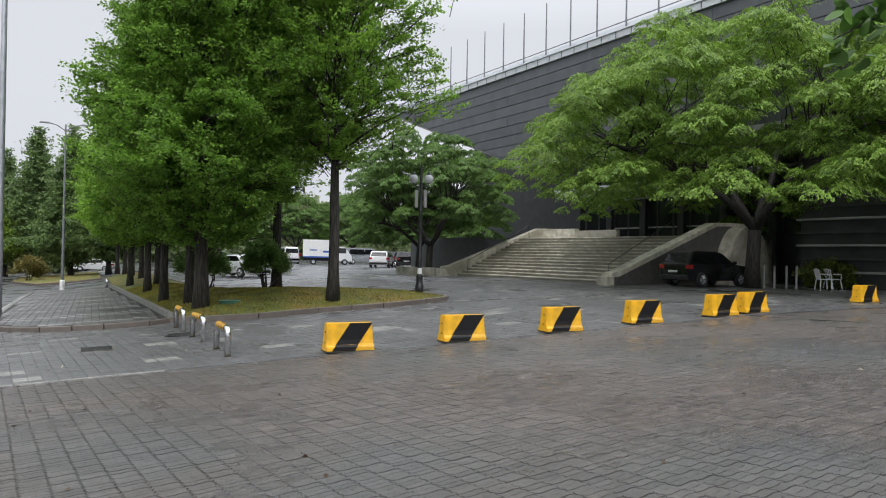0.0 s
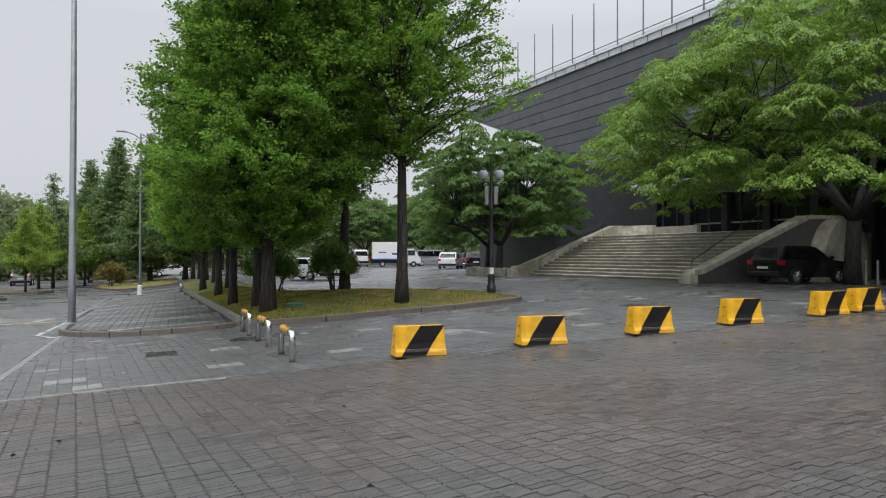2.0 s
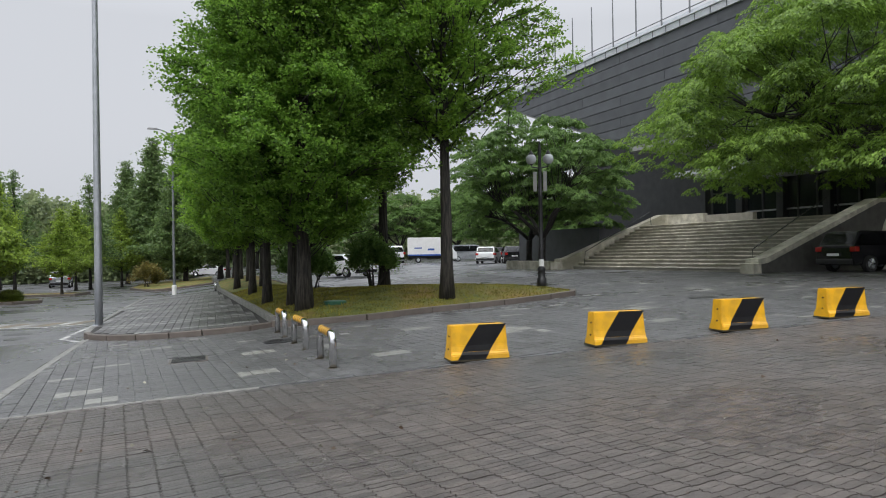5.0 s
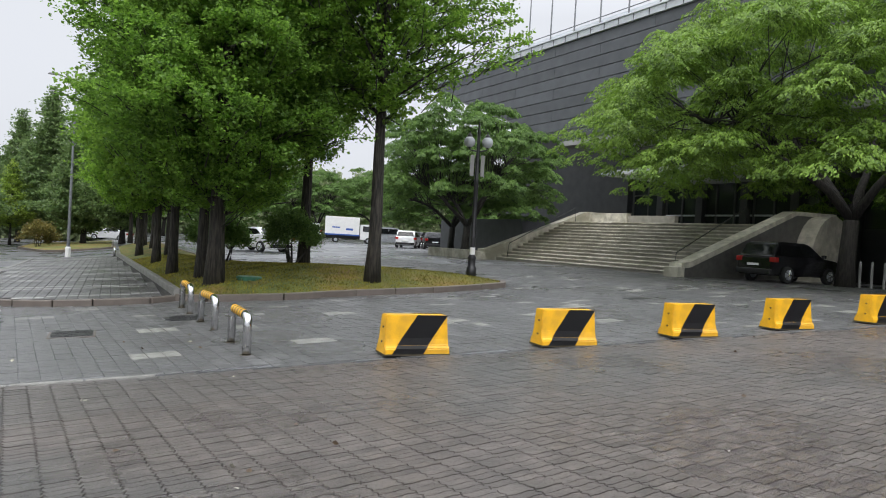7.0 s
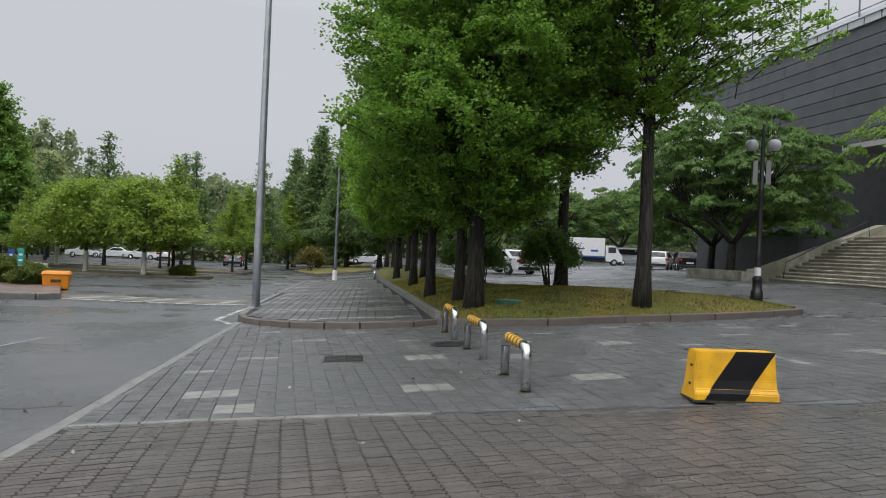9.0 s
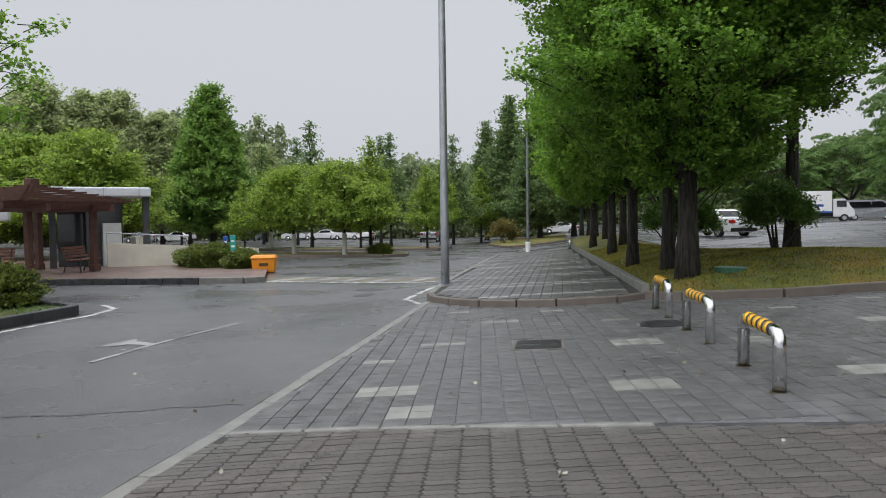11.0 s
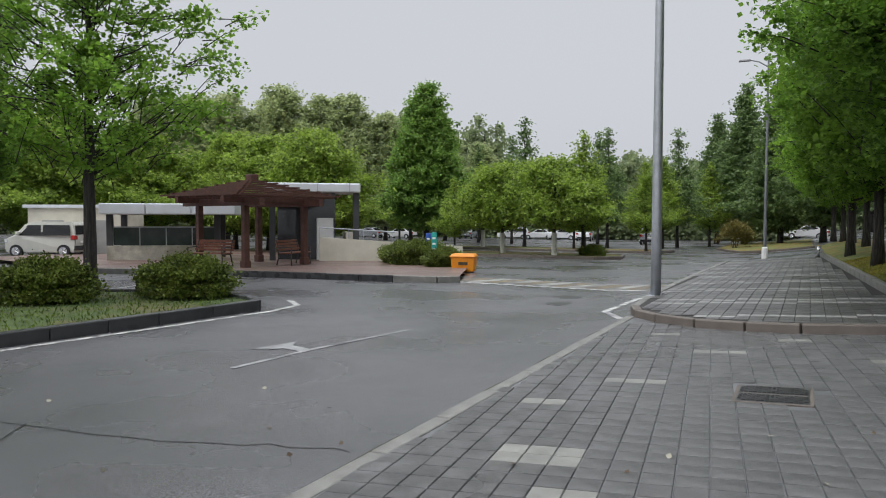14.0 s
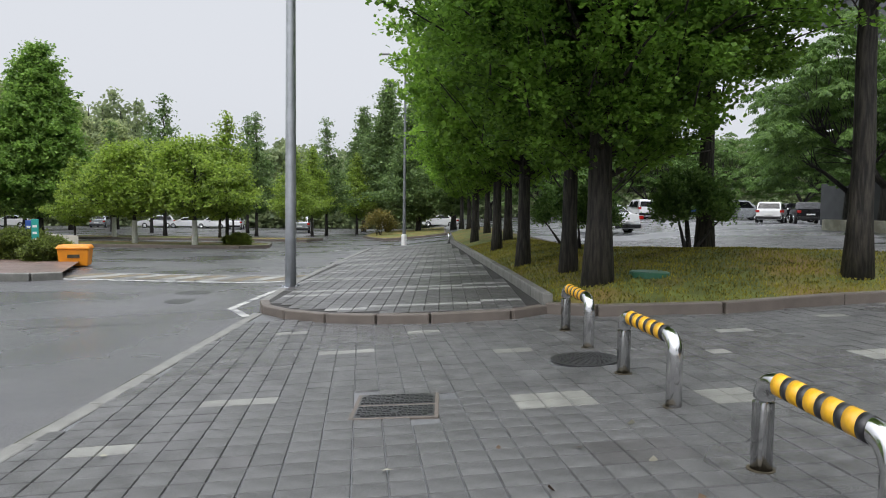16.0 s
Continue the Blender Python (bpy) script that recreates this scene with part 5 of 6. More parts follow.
def tuft_tree(name, label, height, clear, radius, trunk_r, leaf, leaf_size, tufts, per, seed, bark, shape=0.6, hollow=0.5, spray=0.16, limbs=40, up=0.5, ragged=0.3, gaps=0.25, lean=0.0, whitewash=0.0, twigs=0.3):
    """An upright tree whose leaves stand in many small level tufts, spread over the whole crown on ascending limbs."""
    r = np.random.default_rng(seed)
    t = thing(name, label, "tree")
    n = 14
    top = height * 0.97
    spine = [Vector((lean * (k / n) ** 1.5 * height + r.normal(0, 0.03) * k / n * 2, r.normal(0, 0.03) * k / n * 2, k / n * top)) for k in range(n + 1)]
    spine[0].z = -0.3
    bm = bmesh.new()
    tube_into(bm, spine, [trunk_r * (1 - 0.88 * (k / n) ** 0.9) * (1.4 if k == 0 else 1.0) for k in range(n + 1)], 16)
    # uneven outline: the reach of the crown varies with the compass and the height
    ph = r.uniform(0, math.tau, 6)

    def reach(az, h):
        w = np.sin(az * 2 + h * 0.9 + ph[0]) + np.sin(az * 3 - h * 1.7 + ph[1]) + 0.8 * np.sin(az * 5 + h * 2.9 + ph[2]) + 0.6 * np.sin(h * 4.3 + ph[3])
        return crown_of(h, clear, height, radius, shape) * (1 + ragged * 0.32 * w)

    for k in range(limbs):
        h = clear + (height - clear) * (k / limbs) ** 1.05 * 0.95
        a = k * 2.399 + r.uniform(-0.4, 0.4)
        long = float(reach(np.array(a), np.array(min(h + 0.3 * radius, height * 0.98))))
        way = Vector((math.cos(a), math.sin(a), up * r.uniform(0.6, 1.3)))
        pts = limb(r, along(spine, max(0.02, h / top - 0.02)), way, max(0.3, long), 5, 0.1, 0.02)
        rad = trunk_r * 0.3 * (1 - 0.75 * k / limbs)
        tube_into(bm, pts, [max(0.007, rad * (1 - j / 5.5)) for j in range(6)], 6)
    h = clear - 0.15 + (height - clear) * r.random(tufts * 5)
    env = crown_of(np.maximum(h, clear + 0.01), clear, height, radius, shape)
    h = h[r.random(len(h)) < (env / env.max()) ** 1.2 + 0.05][:tufts]
    az = r.uniform(0, math.tau, len(h))
    f = hollow + (1.03 - hollow) * r.random(len(h)) ** 0.75
    # leave open windows in the crown
    hole = np.sin(az * 4 + h * 1.3 + ph[4]) * np.sin(h * 2.1 - az * 2 + ph[5]) + r.normal(0, 0.25, len(h))
    keep = hole < 1.0 - gaps * 2
    h, az, f = h[keep], az[keep], f[keep]
    q = reach(az, h) * f
    ctr = np.stack([np.cos(az) * q, np.sin(az) * q, h + q * up * 0.28 + r.normal(0, 0.06, len(h))], 1)
    ctr[:, 0] += lean * np.clip(h / height, 0, 1) ** 1.5 * height
    out = np.stack([np.cos(az), np.sin(az), np.full(len(h), up * 0.5)], 1) + r.normal(0, 0.35, (len(h), 3))
    for k in np.nonzero(r.random(len(h)) < twigs)[0]:
        c, o = Vector(ctr[k]), Vector(out[k])
        tube_into(bm, [c - o * 0.55 + Vector((0, 0, -0.12)), c - o * 0.2, c + o * 0.12], [0.014, 0.009, 0.004], 4, False)
    part("trunk", bm, bark, t, smooth=True)
    if whitewash:
        part("trunk_paint", tube([(0, 0, -0.05), (0, 0, whitewash * 0.5), (lean * 0.2, 0, whitewash)], [trunk_r * 1.25, trunk_r * 1.1, trunk_r * 1.05], 14), WHITEWASH, t, "whitewashed foot of the trunk")
    m = len(h) * per
    pick = np.repeat(np.arange(len(h)), per)
    size = r.uniform(0.65, 1.35, len(h))[pick, None]
    c = ctr[pick] + out[pick] * np.clip(r.normal(0, 1, (m, 1)), -1.7, 1.4) * spray * size + np.clip(r.normal(0, 1, (m, 3)), -1.6, 1.6) * np.array([spray * 0.62, spray * 0.62, spray * 0.36]) * size
    w = out[pick] * 0.7 + r.normal(0, 0.6, (m, 3)) + np.array([0, 0, -0.2])
    cr = new("crown", leaves_mesh("crown", c, r.uniform(0.6, 1.25, m) * leaf_size, w, leaf, seed + 1, 0.16, 0.5, 0.5))
    cr.parent = t
    return t


t1 = settle(tuft_tree("ginkgo_tree", "tall dense ginkgo with a dark fissured trunk on the lawn", 15.5, 1.9, 2.95, 0.2, GINKGO, 0.078, 4200, 70, 11, BARK, 0.4, 0.45, 0.17, 56, 0.55, 0.34, 0.1), 2.98, 20.95, 0, on_lawn(2.98, 20.95))
t2 = settle(tuft_tree("ginkgo_tree", "slender open ginkgo with a bare lower trunk", 14.5, 4.3, 3.35, 0.18, GINKGO_LIGHT, 0.09, 3100, 38, 23, BARK, 0.3, 0.08, 0.15, 34, 0.75, 0.5, 0.32, twigs=0.6), 6.83, 20.85, 40, on_lawn(6.83, 20.85))
t3 = settle(tuft_tree("ginkgo_tree", "ginkgo in fresh green leaf on the lawn", 11.0, 2.2, 2.7, 0.15, GINKGO_LIGHT, 0.1, 1700, 50, 31, BARK, 0.6, 0.4, 0.18, 36, 0.5, 0.35, 0.22), 2.9, 23.0, 0, on_lawn(2.9, 23.0))
for o in (t1, t2, t3):
    tagged(o, group=G1)
row = [(2.4, 25.8, 1.0, 50), (2.25, 31.5, 1.0, 120), (2.9, 35.0, 1.0, 200), (1.9, 38.5, 1.0, 310), (2.7, 43.6, 1.0, 80), (2.5, 49.8, 1.02, 260), (2.3, 56, 1.0, 20), (2.0, 63, 1.0, 90)]
for i, (x, y, s, a) in enumerate(row):
    plant(t3, x, y, a, s, on_lawn(x, y), "ginkgo in a row along the parking strip", G1)
plant(t2, 6.05, 24.95, 190, 0.95, on_lawn(6.05, 24.95), "slender ginkgo behind a clipped shrub", G1)

# broad trees in front of the arena
z1 = settle(spreading_tree("broad_tree", "broad tree with layered drooping sprays of bright leaves", 11.4, 3.4, 9.0, 0.3, ZELKOVA, 0.12, 400000, 5, BARK_DARK, 200), 26.2, 21.8, 0, 0.0)
z2 = settle(spreading_tree("broad_tree", "broad dark-leaved tree behind the lamp post", 9.2, 2.4, 5.0, 0.22, DEEP, 0.125, 150000, 8, BARK_DARK, 120), 19.0, 40.0, 0, 0.0)
plant(z2, 21.5, 47.0, 70, 1.0, 0, "broad dark-leaved tree near the arena wall")

# rounded clipped shrubs on the lawn
s1 = settle(shrub("clipped_shrub", "clipped round evergreen on bare twisting stems", 0.78, 0.75, 1.05, DEEP, 0.07, 15000, 41, 5, 0.42), 5.5, 24.4, 0, on_lawn(5.5, 24.4))
plant(s1, 4.05, 27.2, 100, 0.95, on_lawn(4.05, 27.2))
plant(s1, 4.0, 29.6, 200, 1.05, on_lawn(4.0, 29.6))
s2 = settle(shrub("hedge_shrub", "rounded dense azalea shrub with rusty tips", 1.02, 0.74, 0.7, SHRUB, 0.066, 26000, 51), -12.7, 17.35, 25, 0.13)
plant(s2, -11.0, 19.35, 10, 1.0, 0.13, "rounded dense azalea shrub beside a kerb")
plant(s2, -16.8, 14.4, 60, 1.0, 0.13, "rounded dense azalea shrub on the verge")
plant(s2, -12.6, 32.2, 40, 1.1, 0.1, "rounded green shrub at the ramp corner")
plant(s2, -11.2, 31.6, 90, 0.85, 0.1, "rounded green shrub at the ramp corner")
plant(s2, -13.8, 33.0, 140, 1.0, 0.1, "rounded green shrub at the ramp corner")
plant(s2, -9.6, 45.6, 0, 0.7, 0.1, "low shrub under the car park trees")
plant(s2, 31.3, 21.6, 30, 1.6, 0.0, "dark shrub beside the arena wall")
plant(s2, -38.0, 28.0, 30, 1.4, 0.0, "dark hedge at the edge of the car park")
plant(s2, -41.0, 29.0, 30, 1.4, 0.0, "dark hedge at the edge of the car park")
s3 = settle(shrub("bronze_shrub", "loose shrub with bronze and green leaves", 1.7, 1.5, 2.3, RUSTY, 0.16, 6000, 61, 5, 0.3), -4.3, 66.0, 0, 0, 0.75)
plant(s3, 33.2, 21.2, 70, 0.7, 0, "yellowing shrub beside the arena wall")

# verge with the near tree on the far side of the road
VERGE = [(-9.45, 6.0), (-9.42, 13.4), (-9.1, 17.0), (-8.95, 19.25), (-9.3, 19.6), (-10.6, 20.1), (-12.5, 19.9), (-15.2, 18.4), (-18.0, 15.0), (-20.0, 6.0)]
vb = sheet(list(np.arange(-20.2, -8.6, 0.2)), list(np.arange(5.8, 20.4, 0.2)), 0.1, lambda x, y: inside(x, y, VERGE) and edge_distance(x, y, VERGE) > 0.05)
solid("verge", vb, VERGE_SOIL, "short wet grass verge", "lawn", "structure")
kerbs = thing("kerb_verge", "black polished stone kerb of the verge", "kerb", kind="structure")
kerb_stones("kerb_stone", VERGE[:9], 0.2, 0.17, KERB_BLACK, 1.0, parent=kerbs)
t4 = settle(tuft_tree("young_tree", "open young tree with a dark leaning trunk", 8.9, 2.7, 3.3, 0.15, GINKGO_LIGHT, 0.1, 1150, 34, 71, BARK_DARK, 0.7, 0.12, 0.17, 20, 0.6, 0.6, 0.42, 0.012, twigs=0.8), -13.05, 18.7, 40, 0.1)
plant(t1, -18.3, 17.6, 70, 0.88, 0, "dense dark tree at the edge of the car park")
plant(t1, -22.0, 19.5, 10, 0.8, 0, "dense dark tree at the edge of the car park")

# car park trees
c1 = settle(tuft_tree("conical_tree", "tall conical tree in full leaf", 11.7, 1.5, 3.3, 0.22, CONE, 0.19, 2700, 26, 81, BARK, 0.7, 0.5, 0.26, 40, 0.5, 0.22, 0.05), -23.6, 53.0, 0, 0)
c2 = settle(tuft_tree("car_park_tree", "young tree with a whitewashed trunk", 5.2, 1.6, 3.0, 0.12, CARPARK, 0.15, 900, 20, 91, BARK_DARK, 0.45, 0.3, 0.26, 24, 0.25, 0.4, 0.2, 0.0, 1.2), -11.5, 45.0, 0, 0.1)
c4 = settle(tuft_tree("car_park_tree", "open ginkgo with a bare spiky leader", 8.4, 1.9, 2.7, 0.13, CARPARK, 0.15, 800, 20, 93, BARK_DARK, 1.15, 0.25, 0.24, 30, 0.45, 0.5, 0.3, 0.006), -10.4, 46.6, 70, 0.1, 0.8)
c3 = settle(tuft_tree("car_park_tree", "tall thin pine-like tree with a spiky top", 10.6, 2.2, 2.9, 0.14, SPIRE, 0.19, 700, 16, 95, BARK_DARK, 1.3, 0.2, 0.27, 34, 0.4, 0.6, 0.3), -20.0, 63.0, 0, 0)
for x, y, s, a in ((-18.6, 47.4, 0.8, 140), (-8.9, 56.0, 1.05, 200), (-14.2, 57.5, 1.1, 240), (-10.0, 68, 1.3, 60), (-17.0, 70, 1.1, 130), (-7.6, 78, 1.35, 77), (-30, 60, 1.2, 12)):
    plant(c4, x, y, a, s * 0.84, 0.05, "leafy car park tree on a grass strip", G2)
for x, y, s, a in ((-14.0, 66, 1.05, 40), (-9.5, 72, 1.1, 100), (-25.5, 74, 1.15, 160), (-18, 78, 1.2, 220), (-30.0, 76, 1.1, 280)):
    plant(c3, x, y, a, s * 0.88, 0, "thin spiky-topped tree in the car park", G2)
m1 = settle(tuft_tree("pointed_tree", "tall pointed tree at the end of the road", 15.0, 1.5, 3.6, 0.25, SPIRE, 0.24, 1500, 22, 99, BARK_DARK, 0.9, 0.3, 0.34, 36, 0.4, 0.45, 0.15), -4.8, 80.0, 0, 0)
plant(m1, -1.6, 74.0, 80, 0.95, 0)
plant(m1, 1.5, 70.0, 150, 0.95, 0)
plant(m1, -8.5, 92.0, 200, 0.95, 0)
z3 = settle(tuft_tree("broad_tree", "light green spreading tree behind the shelter", 6.8, 1.2, 3.9, 0.16, CARPARK, 0.16, 1900, 26, 19, BARK_DARK, 0.5, 0.3, 0.28, 30, 0.35, 0.45, 0.15), -24, 40.5, 0, 0.0)
for x, y, s, a in ((-28.0, 41.5, 1.0, 90), (-33, 44, 1.1, 180), (-37.5, 40, 1.1, 250), (-42, 36, 1.2, 30), (-46, 33, 1.2, 100)):
    plant(z3, x, y, a, s, 0, "broad leafy tree behind the shelter")
for x, y, s, a in ((24, 92, 1.0, 0), (33, 95, 1.1, 90), (42, 92, 1.0, 180), (15, 96, 1.1, 270), (6, 92, 1.0, 40), (50, 96, 1.1, 60), (10, 78, 0.8, 10)):
    plant(z2, x, y, a, s, 0, "broad tree beyond the far parking")

plant(c2, -15.0, 46.3, 30, 1.0, 0.05, "spreading young car park tree with a whitewashed foot", G2)
plant(c2, -21.0, 57.0, 130, 1.1, 0.05, "spreading young car park tree with a whitewashed foot", G2)
pop = settle(tuft_tree("poplar_tree", "tall pale poplar beyond the car park, haze in its colour", 16.5, 2.0, 4.4, 0.25, HAZED_POPLAR, 0.32, 1500, 20, 103, BARK_DARK, 0.45, 0.35, 0.42, 36, 0.7, 0.3, 0.12), -58, 69, 0, 0)
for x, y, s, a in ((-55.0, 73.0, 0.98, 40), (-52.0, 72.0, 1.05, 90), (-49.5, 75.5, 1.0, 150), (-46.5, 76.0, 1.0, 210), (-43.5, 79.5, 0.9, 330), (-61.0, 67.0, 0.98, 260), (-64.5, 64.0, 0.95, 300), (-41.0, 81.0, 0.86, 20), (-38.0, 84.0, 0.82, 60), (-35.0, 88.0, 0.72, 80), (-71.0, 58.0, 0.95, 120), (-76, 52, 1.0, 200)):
    plant(pop, x, y, a, s, 0, "tall pale poplar beyond the car park, haze in its colour", G2)

# grass strips in the car park
for pts, l in (([(-19.5, 44.2), (-9.0, 43.9), (-8.0, 45.2), (-8.6, 48.3), (-19.5, 48.6)], "grass strip"), ([(-24, 55.2), (-8.0, 54.8), (-7.6, 58.6), (-24, 59.4)], "grass strip"), ([(-3.2, 58.0), (0.8, 58.0), (0.8, 84.0), (-6.4, 84.0), (-5.6, 66.0)], "grass strip")):
    bm = bmesh.new()
    bmesh.ops.contextual_create(bm, geom=[bm.verts.new((x, y, gz(x, y) + 0.1)) for x, y in pts])
    bmesh.ops.triangulate(bm, faces=bm.faces)
    solid("grass_strip", bm, GRASS_SOIL, "kerbed grass strip under car park trees", "lawn", "structure")
    kerbs = thing("kerb_strip", "grey kerb of a grass strip", "kerb", kind="structure")
    kerb_stones("kerb_stone", pts + pts[:1], 0.16, 0.13, KERB_BROWN, 2.5, parent=kerbs)

# the woods that close the view
r = np.random.default_rng(3)
C, W = [], []
wb = bmesh.new()
for k in range(230):
    f = k / 230
    if f < 0.72:
        x = -135 + 150 * (f / 0.72)
        y = 112 + r.uniform(0, 16) - 0.36 * max(0, -x - 40) - 0.3 * max(0, -x - 75)
    else:
        x = 15 + 80 * ((f - 0.72) / 0.28)
        y = 118 + r.uniform(0, 14)
    h, rad = r.uniform(9.5, 13.0), r.uniform(3.4, 5.6)
    if -95 < x < -45:
        h *= 1.6
    g = gz(x, y)
    tube_into(wb, [(x, y, g - 0.3), (x + 0.1, y, g + h * 0.5), (x, y, g + h * 0.85)], [0.25, 0.18, 0.05], 6)
    n = 1500
    lumps = r.normal(0, 1, (26, 3))
    lumps /= np.linalg.norm(lumps, axis=1)[:, None]
    lumps = lumps * np.array([rad, rad, h * 0.44]) * r.uniform(0.55, 1.0, (26, 1)) + np.array([x, y, g + h * 0.56])
    pick = r.integers(0, 26, n)
    C.append(lumps[pick] + r.normal(0, 0.55, (n, 3)))
    W.append(r.normal(0, 1, (n, 3)) + np.array([0, 0, -0.3]))
    low = np.array([x, y - 2.0, g + 1.7]) + r.normal(0, 1, (600, 3)) * np.array([3.2, 1.2, 0.95])
    low[:, 2] = np.maximum(low[:, 2], g + 0.2)
    C.append(low)
    W.append(r.normal(0, 1, (600, 3)))
woods = thing("far_woods", "belt of green woodland behind the car park, haze in its colour", "woods", kind="stuff")
part("trunks", wb, BARK_DARK, woods)
C, W = np.concatenate(C), np.concatenate(W)
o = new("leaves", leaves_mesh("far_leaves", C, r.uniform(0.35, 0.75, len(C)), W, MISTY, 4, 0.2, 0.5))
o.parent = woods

# tree beside the camera's start, of which one leafy branch hangs into view
br = thing("roadside_tree", "tree with large rounded leaves and one low branch", "tree", (7.6, 1.2, gz(7.6, 1.2)))
r = np.random.default_rng(17)
bm = tube_into(bmesh.new(), [(0, 0, -0.2), (0.05, 0, 2.0), (0.0, 0.1, 4.6), (0.1, 0.1, 6.5)], [0.2, 0.16, 0.13, 0.08], 12)
pts = [Vector((0, 0.05, 3.1)), Vector((-0.8, 0.5, 3.3)), Vector((-1.6, 0.95, 3.3)), Vector((-2.4, 1.45, 3.1)), Vector((-3.0, 1.7, 2.75))]
tube_into(bm, pts, [0.05, 0.035, 0.022, 0.012, 0.005], 7)
part("trunk", bm, BARK, br, smooth=True)
n2 = 5000
c = r.normal(0, 1, (n2, 3))
c = c / np.linalg.norm(c, axis=1)[:, None] * np.array([1.9, 1.6, 1.5]) * r.uniform(0.5, 1, (n2, 1)) + np.array([0.4, -0.9, 6.2])
o = new("crown", leaves_mesh("branch_leaves", c, r.uniform(0.09, 0.15, n2), r.normal(0, 0.5, (n2, 3)) + np.array([0, 0, -0.8]), BROAD, 18, 0.12, 0.5))
o.parent = br
bm = bmesh.new()
for k in range(190):
    p = along(pts, r.uniform(0.3, 1.0)) + Vector(r.normal(0, 0.13, 3))
    m = Matrix.Translation(p) @ Euler((r.normal(0, 0.7), r.normal(0, 0.7), r.uniform(0, 6.3))).to_matrix().to_4x4()
    s_ = r.uniform(0.045, 0.075)
    ring = [bm.verts.new(m @ Vector((math.cos(a) * s_, math.sin(a) * s_ * (0.82 if math.sin(a) > -0.6 else 1.0), -abs(math.cos(a)) * s_ * 0.25))) for a in np.linspace(0, math.tau, 11)[:-1]]
    bm.faces.new(ring)
part("branch_foliage", bm, BROAD, br, "rounded glossy leaves")

# ---- grass blades ----
def blades(name, poly, n, height_fn, seed, tall, lo, hi, ylim, leaf, label):
    r = np.random.default_rng(seed)
    got = []
    while len(got) < n:
        x, y = r.uniform(lo[0], hi[0]), r.uniform(lo[1], ylim)
        if inside(x, y, poly) and edge_distance(x, y, poly) > 0.1:
            got.append((x, y, height_fn(x, y)))
    c = np.array(got)
    s = r.uniform(0.6, 1.4, n) * tall
    c[:, 2] += s * 0.35
    w = r.normal(0, 0.45, (n, 3)) + np.array([0, 0, 1.0])
    return tagged(new(name, leaves_mesh(name, c, s, w, leaf, seed, 0.05, 0.16)), label, "grass", kind="stuff")


blades("grass", ISLAND, 45000, lawn, 5, 0.05, (1.0, 19.4), (11.2, 36), 36, BLADE, "short grass with yellowed patches")
blades("verge_grass", VERGE, 9000, lambda x, y: gz(x, y) + 0.1, 6, 0.07, (-20, 8), (-9, 20), 20, VERGE_BLADE, "short damp green verge grass")

# ---- paving ----
def tile_field(name, cells, size, material, lift=0.0, jitter=0.0015, height=gz, turn=0.0):
    """Square pavers with chamfered rims, joined into one mesh."""
    n = len(cells)
    r = np.random.default_rng(len(cells))
    s0, s1 = size / 2 - 0.003, size / 2 - 0.0075
    V, F = np.empty((n, 8, 3)), []
    ct, st = math.cos(turn), math.sin(turn)
    off = [(a * ct - b * st, a * st + b * ct) for a, b in ((-1, -1), (1, -1), (1, 1), (-1, 1))]
    for i, (x, y) in enumerate(cells):
        dz = r.normal(0, jitter)
        for j, (a, b) in enumerate(off):
            V[i, j] = (x + a * s0, y + b * s0, height(x + a * s0, y + b * s0) + lift - 0.011)
            V[i, 4 + j] = (x + a * s1, y + b * s1, height(x + a * s1, y + b * s1) + lift + dz)
    base = np.arange(n)[:, None, None] * 8
    quad = np.array([(4, 5, 6, 7), (0, 1, 5, 4), (1, 2, 6, 5), (2, 3, 7, 6), (3, 0, 4, 7)])
    return mesh_of(name, V.reshape(-1, 3), (base + quad[None]).reshape(-1, 4), material)


TS, TA = 0.2, radians(6.6)
TC, TN = math.cos(TA), math.sin(TA)


def cell(i, j):
    u, v = (i + 0.5) * TS, (j + 0.5) * TS
    return u * TC - v * TN, 12.0 + u * TN + v * TC


def border(x):
    """Line of the edging between brick and grey paving."""
    return float(np.interp(x, (-2.03, -0.8, 1.3, 4.5, 12.0), (11.95, 12.07, 12.1, 12.08, 11.95)))


def mark(which, x, y, n, m=1):
    v = y - 12.0
    i, j = round((x * TC + v * TN) / TS - n / 2), round((-x * TN + v * TC) / TS - m / 2)
    which.update((i + a, j + b) for a in range(n) for b in range(m))


pale, dark = set(), set()
for x, y, n, m in ((1.58, 15.55, 3, 2), (1.33, 13.38, 3, 2), (-0.3, 17.65, 3, 1), (-1.5, 14.65, 2, 1), (-1.2, 15.8, 1, 1), (-1.0, 13.3, 3, 2), (-0.75, 12.5, 2, 2), (-0.75, 15.75, 2, 1), (-1.3, 18.9, 2, 1),
                   (0.5, 18.8, 2, 1), (1.3, 17.4, 2, 1), (2.8, 15.5, 2, 2), (3.9, 18.2, 2, 1), (5.4, 18.9, 2, 1), (4.8, 16.7, 3, 2), (3.4, 17.2, 1, 1), (3.6, 13.9, 3, 2), (6.3, 15.2, 3, 2), (7.4, 17.6, 3, 1), (9.1, 14.2, 3, 2)):
    mark(pale, x, y, n, m)
for x, y, n, m in ((0.2, 17.0, 4, 1), (-1.3, 16.9, 3, 1), (-0.6, 14.5, 2, 1), (1.9, 14.5, 3, 2), (0.1, 14.75, 1, 1), (-0.2, 12.9, 2, 1), (1.1, 18.6, 2, 1), (5.0, 17.9, 4, 1), (4.6, 15.0, 3, 1)):
    mark(dark, x, y, n, m)
rt = np.random.default_rng(9)
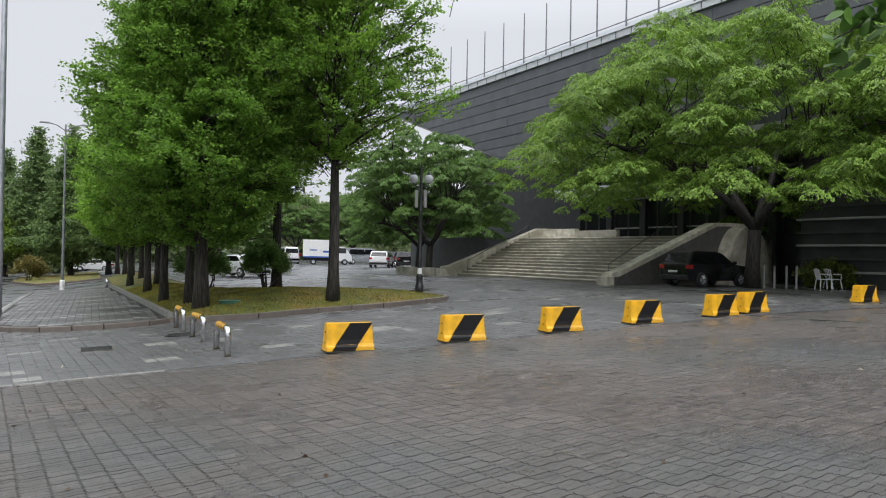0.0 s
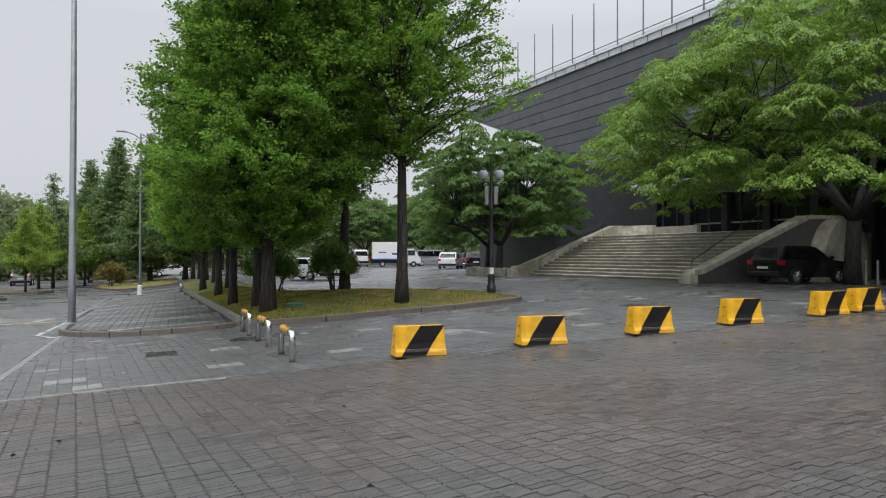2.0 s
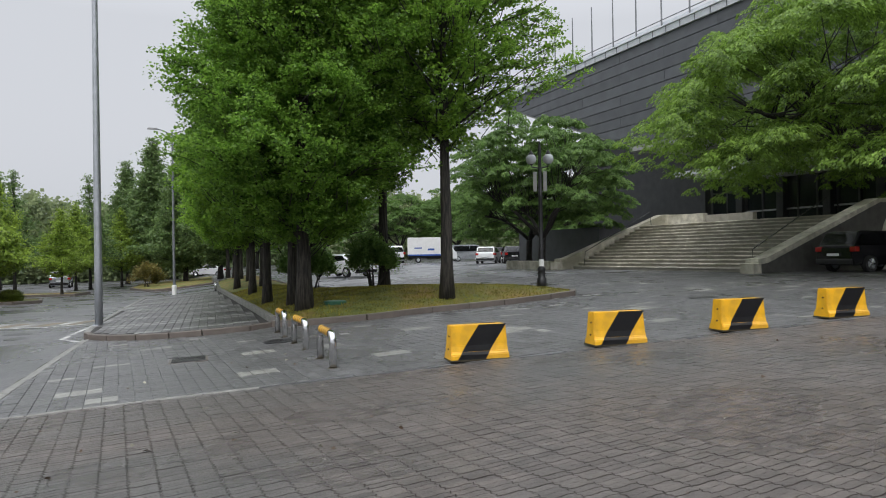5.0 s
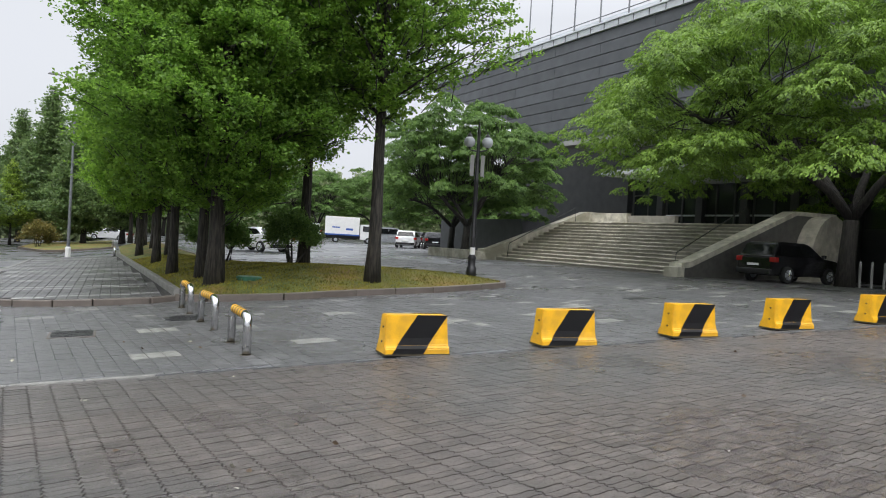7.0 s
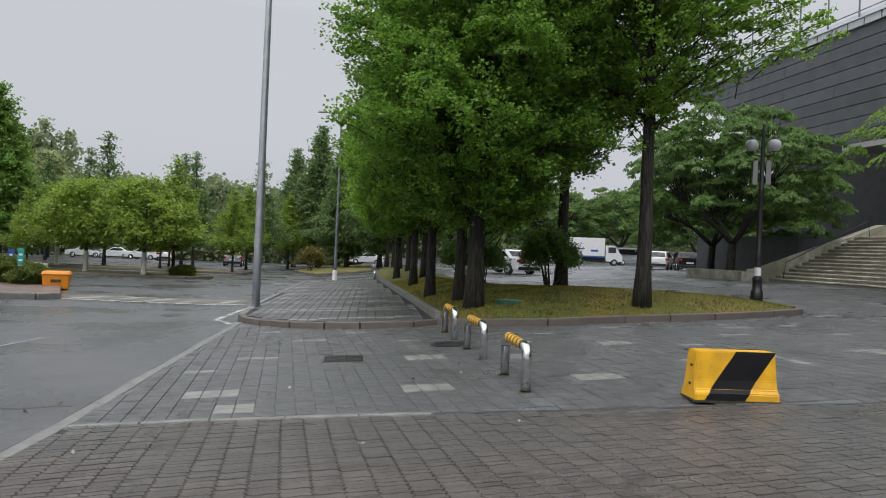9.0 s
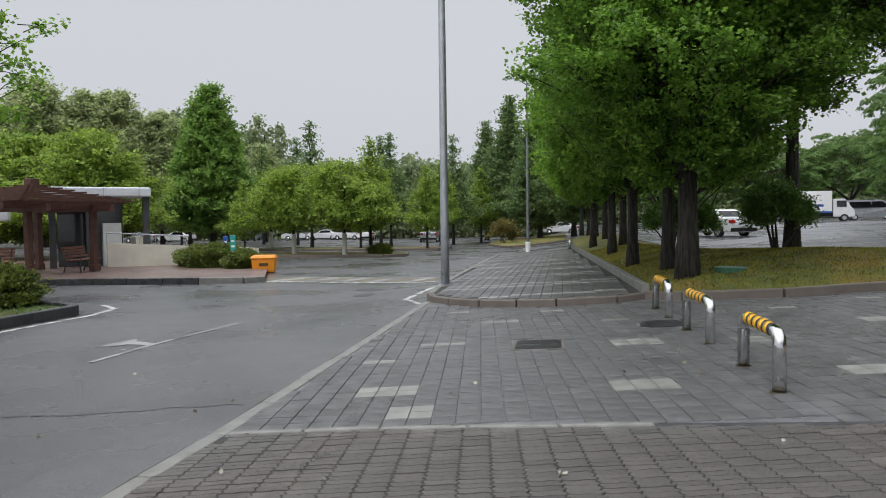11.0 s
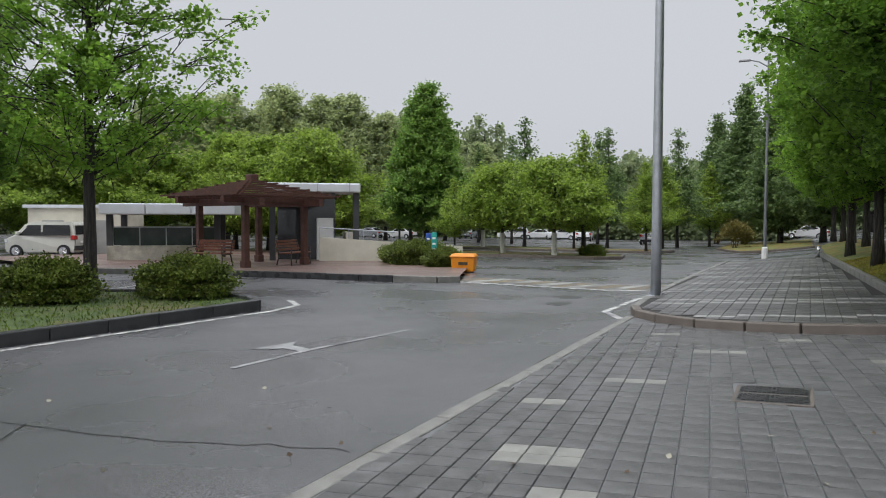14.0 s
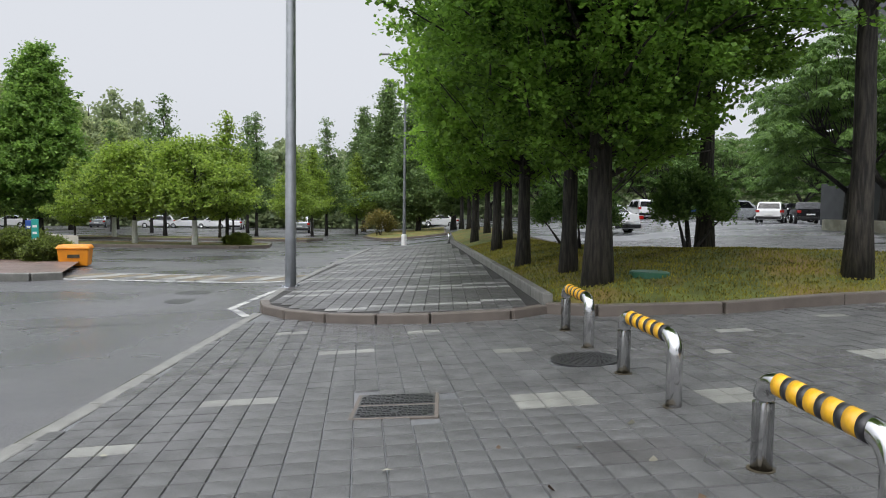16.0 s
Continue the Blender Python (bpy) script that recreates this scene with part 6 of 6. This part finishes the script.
for _ in range(330):
    mark(pale if rt.random() < 0.6 else dark, rt.uniform(5, 26), rt.uniform(12.3, 34), int(rt.integers(1, 4)), 1 if rt.random() < 0.7 else 2)
plain, light, deep, single = [], [], [], []
for i in range(-14, 170):
    for j in range(-32, 140):
        x, y = cell(i, j)
        if x < -2.07 or y < border(x) + 0.1 or x > 27 or y > 38 or (x > 14 and y > 32):
            continue
        if abs(x - 0.31) < 0.36 and abs(y - 15.56) < 0.38 or math.hypot(x - 2.0, y - 16.95) < 0.32:
            continue
        if y > 19.2 and (inside(x, y, PLATFORM) or inside(x, y, ISLAND) or edge_distance(x, y, PLATFORM) < 0.16 or edge_distance(x, y, ISLAND) < 0.16):
            continue
        if (x < -1.6 and y > 20.0) or (x < 2 and y > 21):
            continue
        if (i, j) in pale:
            light.append((x, y))
        elif (i, j) in dark:
            deep.append((x, y))
        elif -1.0 < x < 2.0 and y < 15.95 and len(single) < 280:
            single.append((x, y))
        else:
            plain.append((x, y))
pave = thing("paver_field", "grey square pavers with scattered pale and dark ones", "paving", kind="structure")
for n_, cells, m in (("pavers", plain, GREY_TILE), ("pale_pavers", light, LIGHT_TILE), ("dark_pavers", deep, DARK_TILE)):
    o = tagged(new(n_, tile_field(n_, cells, TS, m, turn=TA)), kind="stuff")
    o.parent = pave
one = tile_field("paver", [(0, 0)], TS, GREY_TILE_ONE, 0, 0, lambda x, y: 0.0465 * x, TA)
for x, y in single:
    o = new("paver", one)
    o.parent = pave
    o.matrix_basis = pose(x, y, gz(x, y) + float(rt.normal(0, 0.0012)))

# darker pavers of the raised strip, with pale stripe rows
strip_cells, stripe_cells = [], []
for i in range(-14, 12):
    for j in range(0, 112):
        x, y = i * TS + 0.1, 19.5 + (j + 0.5) * TS
        if inside(x, y, PLATFORM) and edge_distance(x, y, PLATFORM) > 0.16:
            yy = y - 0.13 * (x + 1)
            d = (yy - 20.12) % 2.42
            (stripe_cells if (d < 0.2 or (1.9 < d < 2.1 and j > 8)) else strip_cells).append((x, y))
o = tagged(new("strip_pavers", tile_field("strip_pavers", strip_cells, TS, DARK_TILE, 0.018, height=raised)), kind="stuff")
o.parent = platform
o = tagged(new("stripe_pavers", tile_field("stripe_pavers", stripe_cells, TS, mat("stripe_paver", (0.29, 0.29, 0.28), 0.5, 0.15, 5.0, 0.3, 200, wet=0.15), 0.018, height=raised)), kind="stuff")
o.parent = platform

# wavy interlocking brick pavers of the apron
BL, BW = 0.205, 0.08
SW = 0.12
wave = [(-0.5, -0.5), (-0.25, -0.5 - SW), (0.0, -0.5), (0.25, -0.5 + SW), (0.5, -0.5), (0.56, -0.2), (0.44, 0.2), (0.5, 0.5), (0.25, 0.5 + SW), (0.04, 0.5), (0.0, 0.34), (-0.04, 0.5), (-0.25, 0.5 - SW), (-0.5, 0.5), (-0.56, 0.2), (-0.44, -0.2)]


def brick_mesh(name, cells, material, height, jitter):
    n, m = len(cells), len(wave)
    r = np.random.default_rng(n)
    V = np.empty((n, 2 * m, 3))
    F = []
    for i, (x, y) in enumerate(cells):
        dz = r.normal(0, jitter)
        for j, (a, b) in enumerate(wave):
            for q, (k, dd) in enumerate(((0.97, -0.014), (0.935, dz))):
                u, v = a * BL * k, b * BW * (k - 0.045)
                px_, py_ = x + u * TC - v * TN, y + u * TN + v * TC
                V[i, q * m + j] = (px_, py_, height(px_, py_) + dd)
        o_ = i * 2 * m
        F.append([o_ + m + j for j in range(m)])
        F += [[o_ + j, o_ + (j + 1) % m, o_ + m + (j + 1) % m, o_ + m + j] for j in range(m)]
    return mesh_of(name, V.reshape(-1, 3), F, material)


cells, near = [], []
for j in range(-60, 172):
    for i in range(-30, 90):
        u, v = i * BL, -j * BW
        x, y = u * TC - v * TN, 11.7 + u * TN + v * TC
        if x < -2.06 or x > 14.4 or y > border(x) - 0.045 or (x > 8 and y < 3.4) or y < -1.5:
            continue
        if -0.9 < x < 2.4 and 10.2 < y < 11.8 and len(near) < 290:
            near.append((x, y))
        else:
            cells.append((x, y))
bricks = thing("brick_field", "wet red-grey wavy brick pavers strewn with leaves", "paving", kind="structure")
o = tagged(new("bricks", brick_mesh("bricks", cells, BRICK, gz, 0.0018)), kind="stuff")
o.parent = bricks
one = brick_mesh("brick", [(0, 0)], BRICK_ONE, lambda x, y: 0.0465 * x - 0.035 * y, 0)
for x, y in near:
    o = new("brick", one)
    o.parent = bricks
    o.matrix_basis = pose(x, y, gz(x, y) + float(rt.normal(0, 0.0015)))

# fallen leaves
r = np.random.default_rng(77)
for n_, count, m, l in (("fallen_leaves", 60, PAPER, "pale fallen leaves and scraps on wet bricks"), ("brown_leaves", 90, DEAD_LEAF, "small brown fallen leaves on wet paving")):
    c = np.stack([r.uniform(-6, 11, count), r.uniform(2.5, 15, count), np.zeros(count)], 1)
    c[:, 2] = [gz(a, b) + (0.012 if a > -2.1 else -0.02) for a, b, _ in c]
    tagged(new(n_, leaves_mesh(n_, c, r.uniform(0.03, 0.065, count), np.stack([r.normal(0, 1, count), r.normal(0, 1, count), r.normal(0, 0.05, count)], 1), m, 3, 0.1, 0.4)), l, "fallen leaves", kind="stuff")
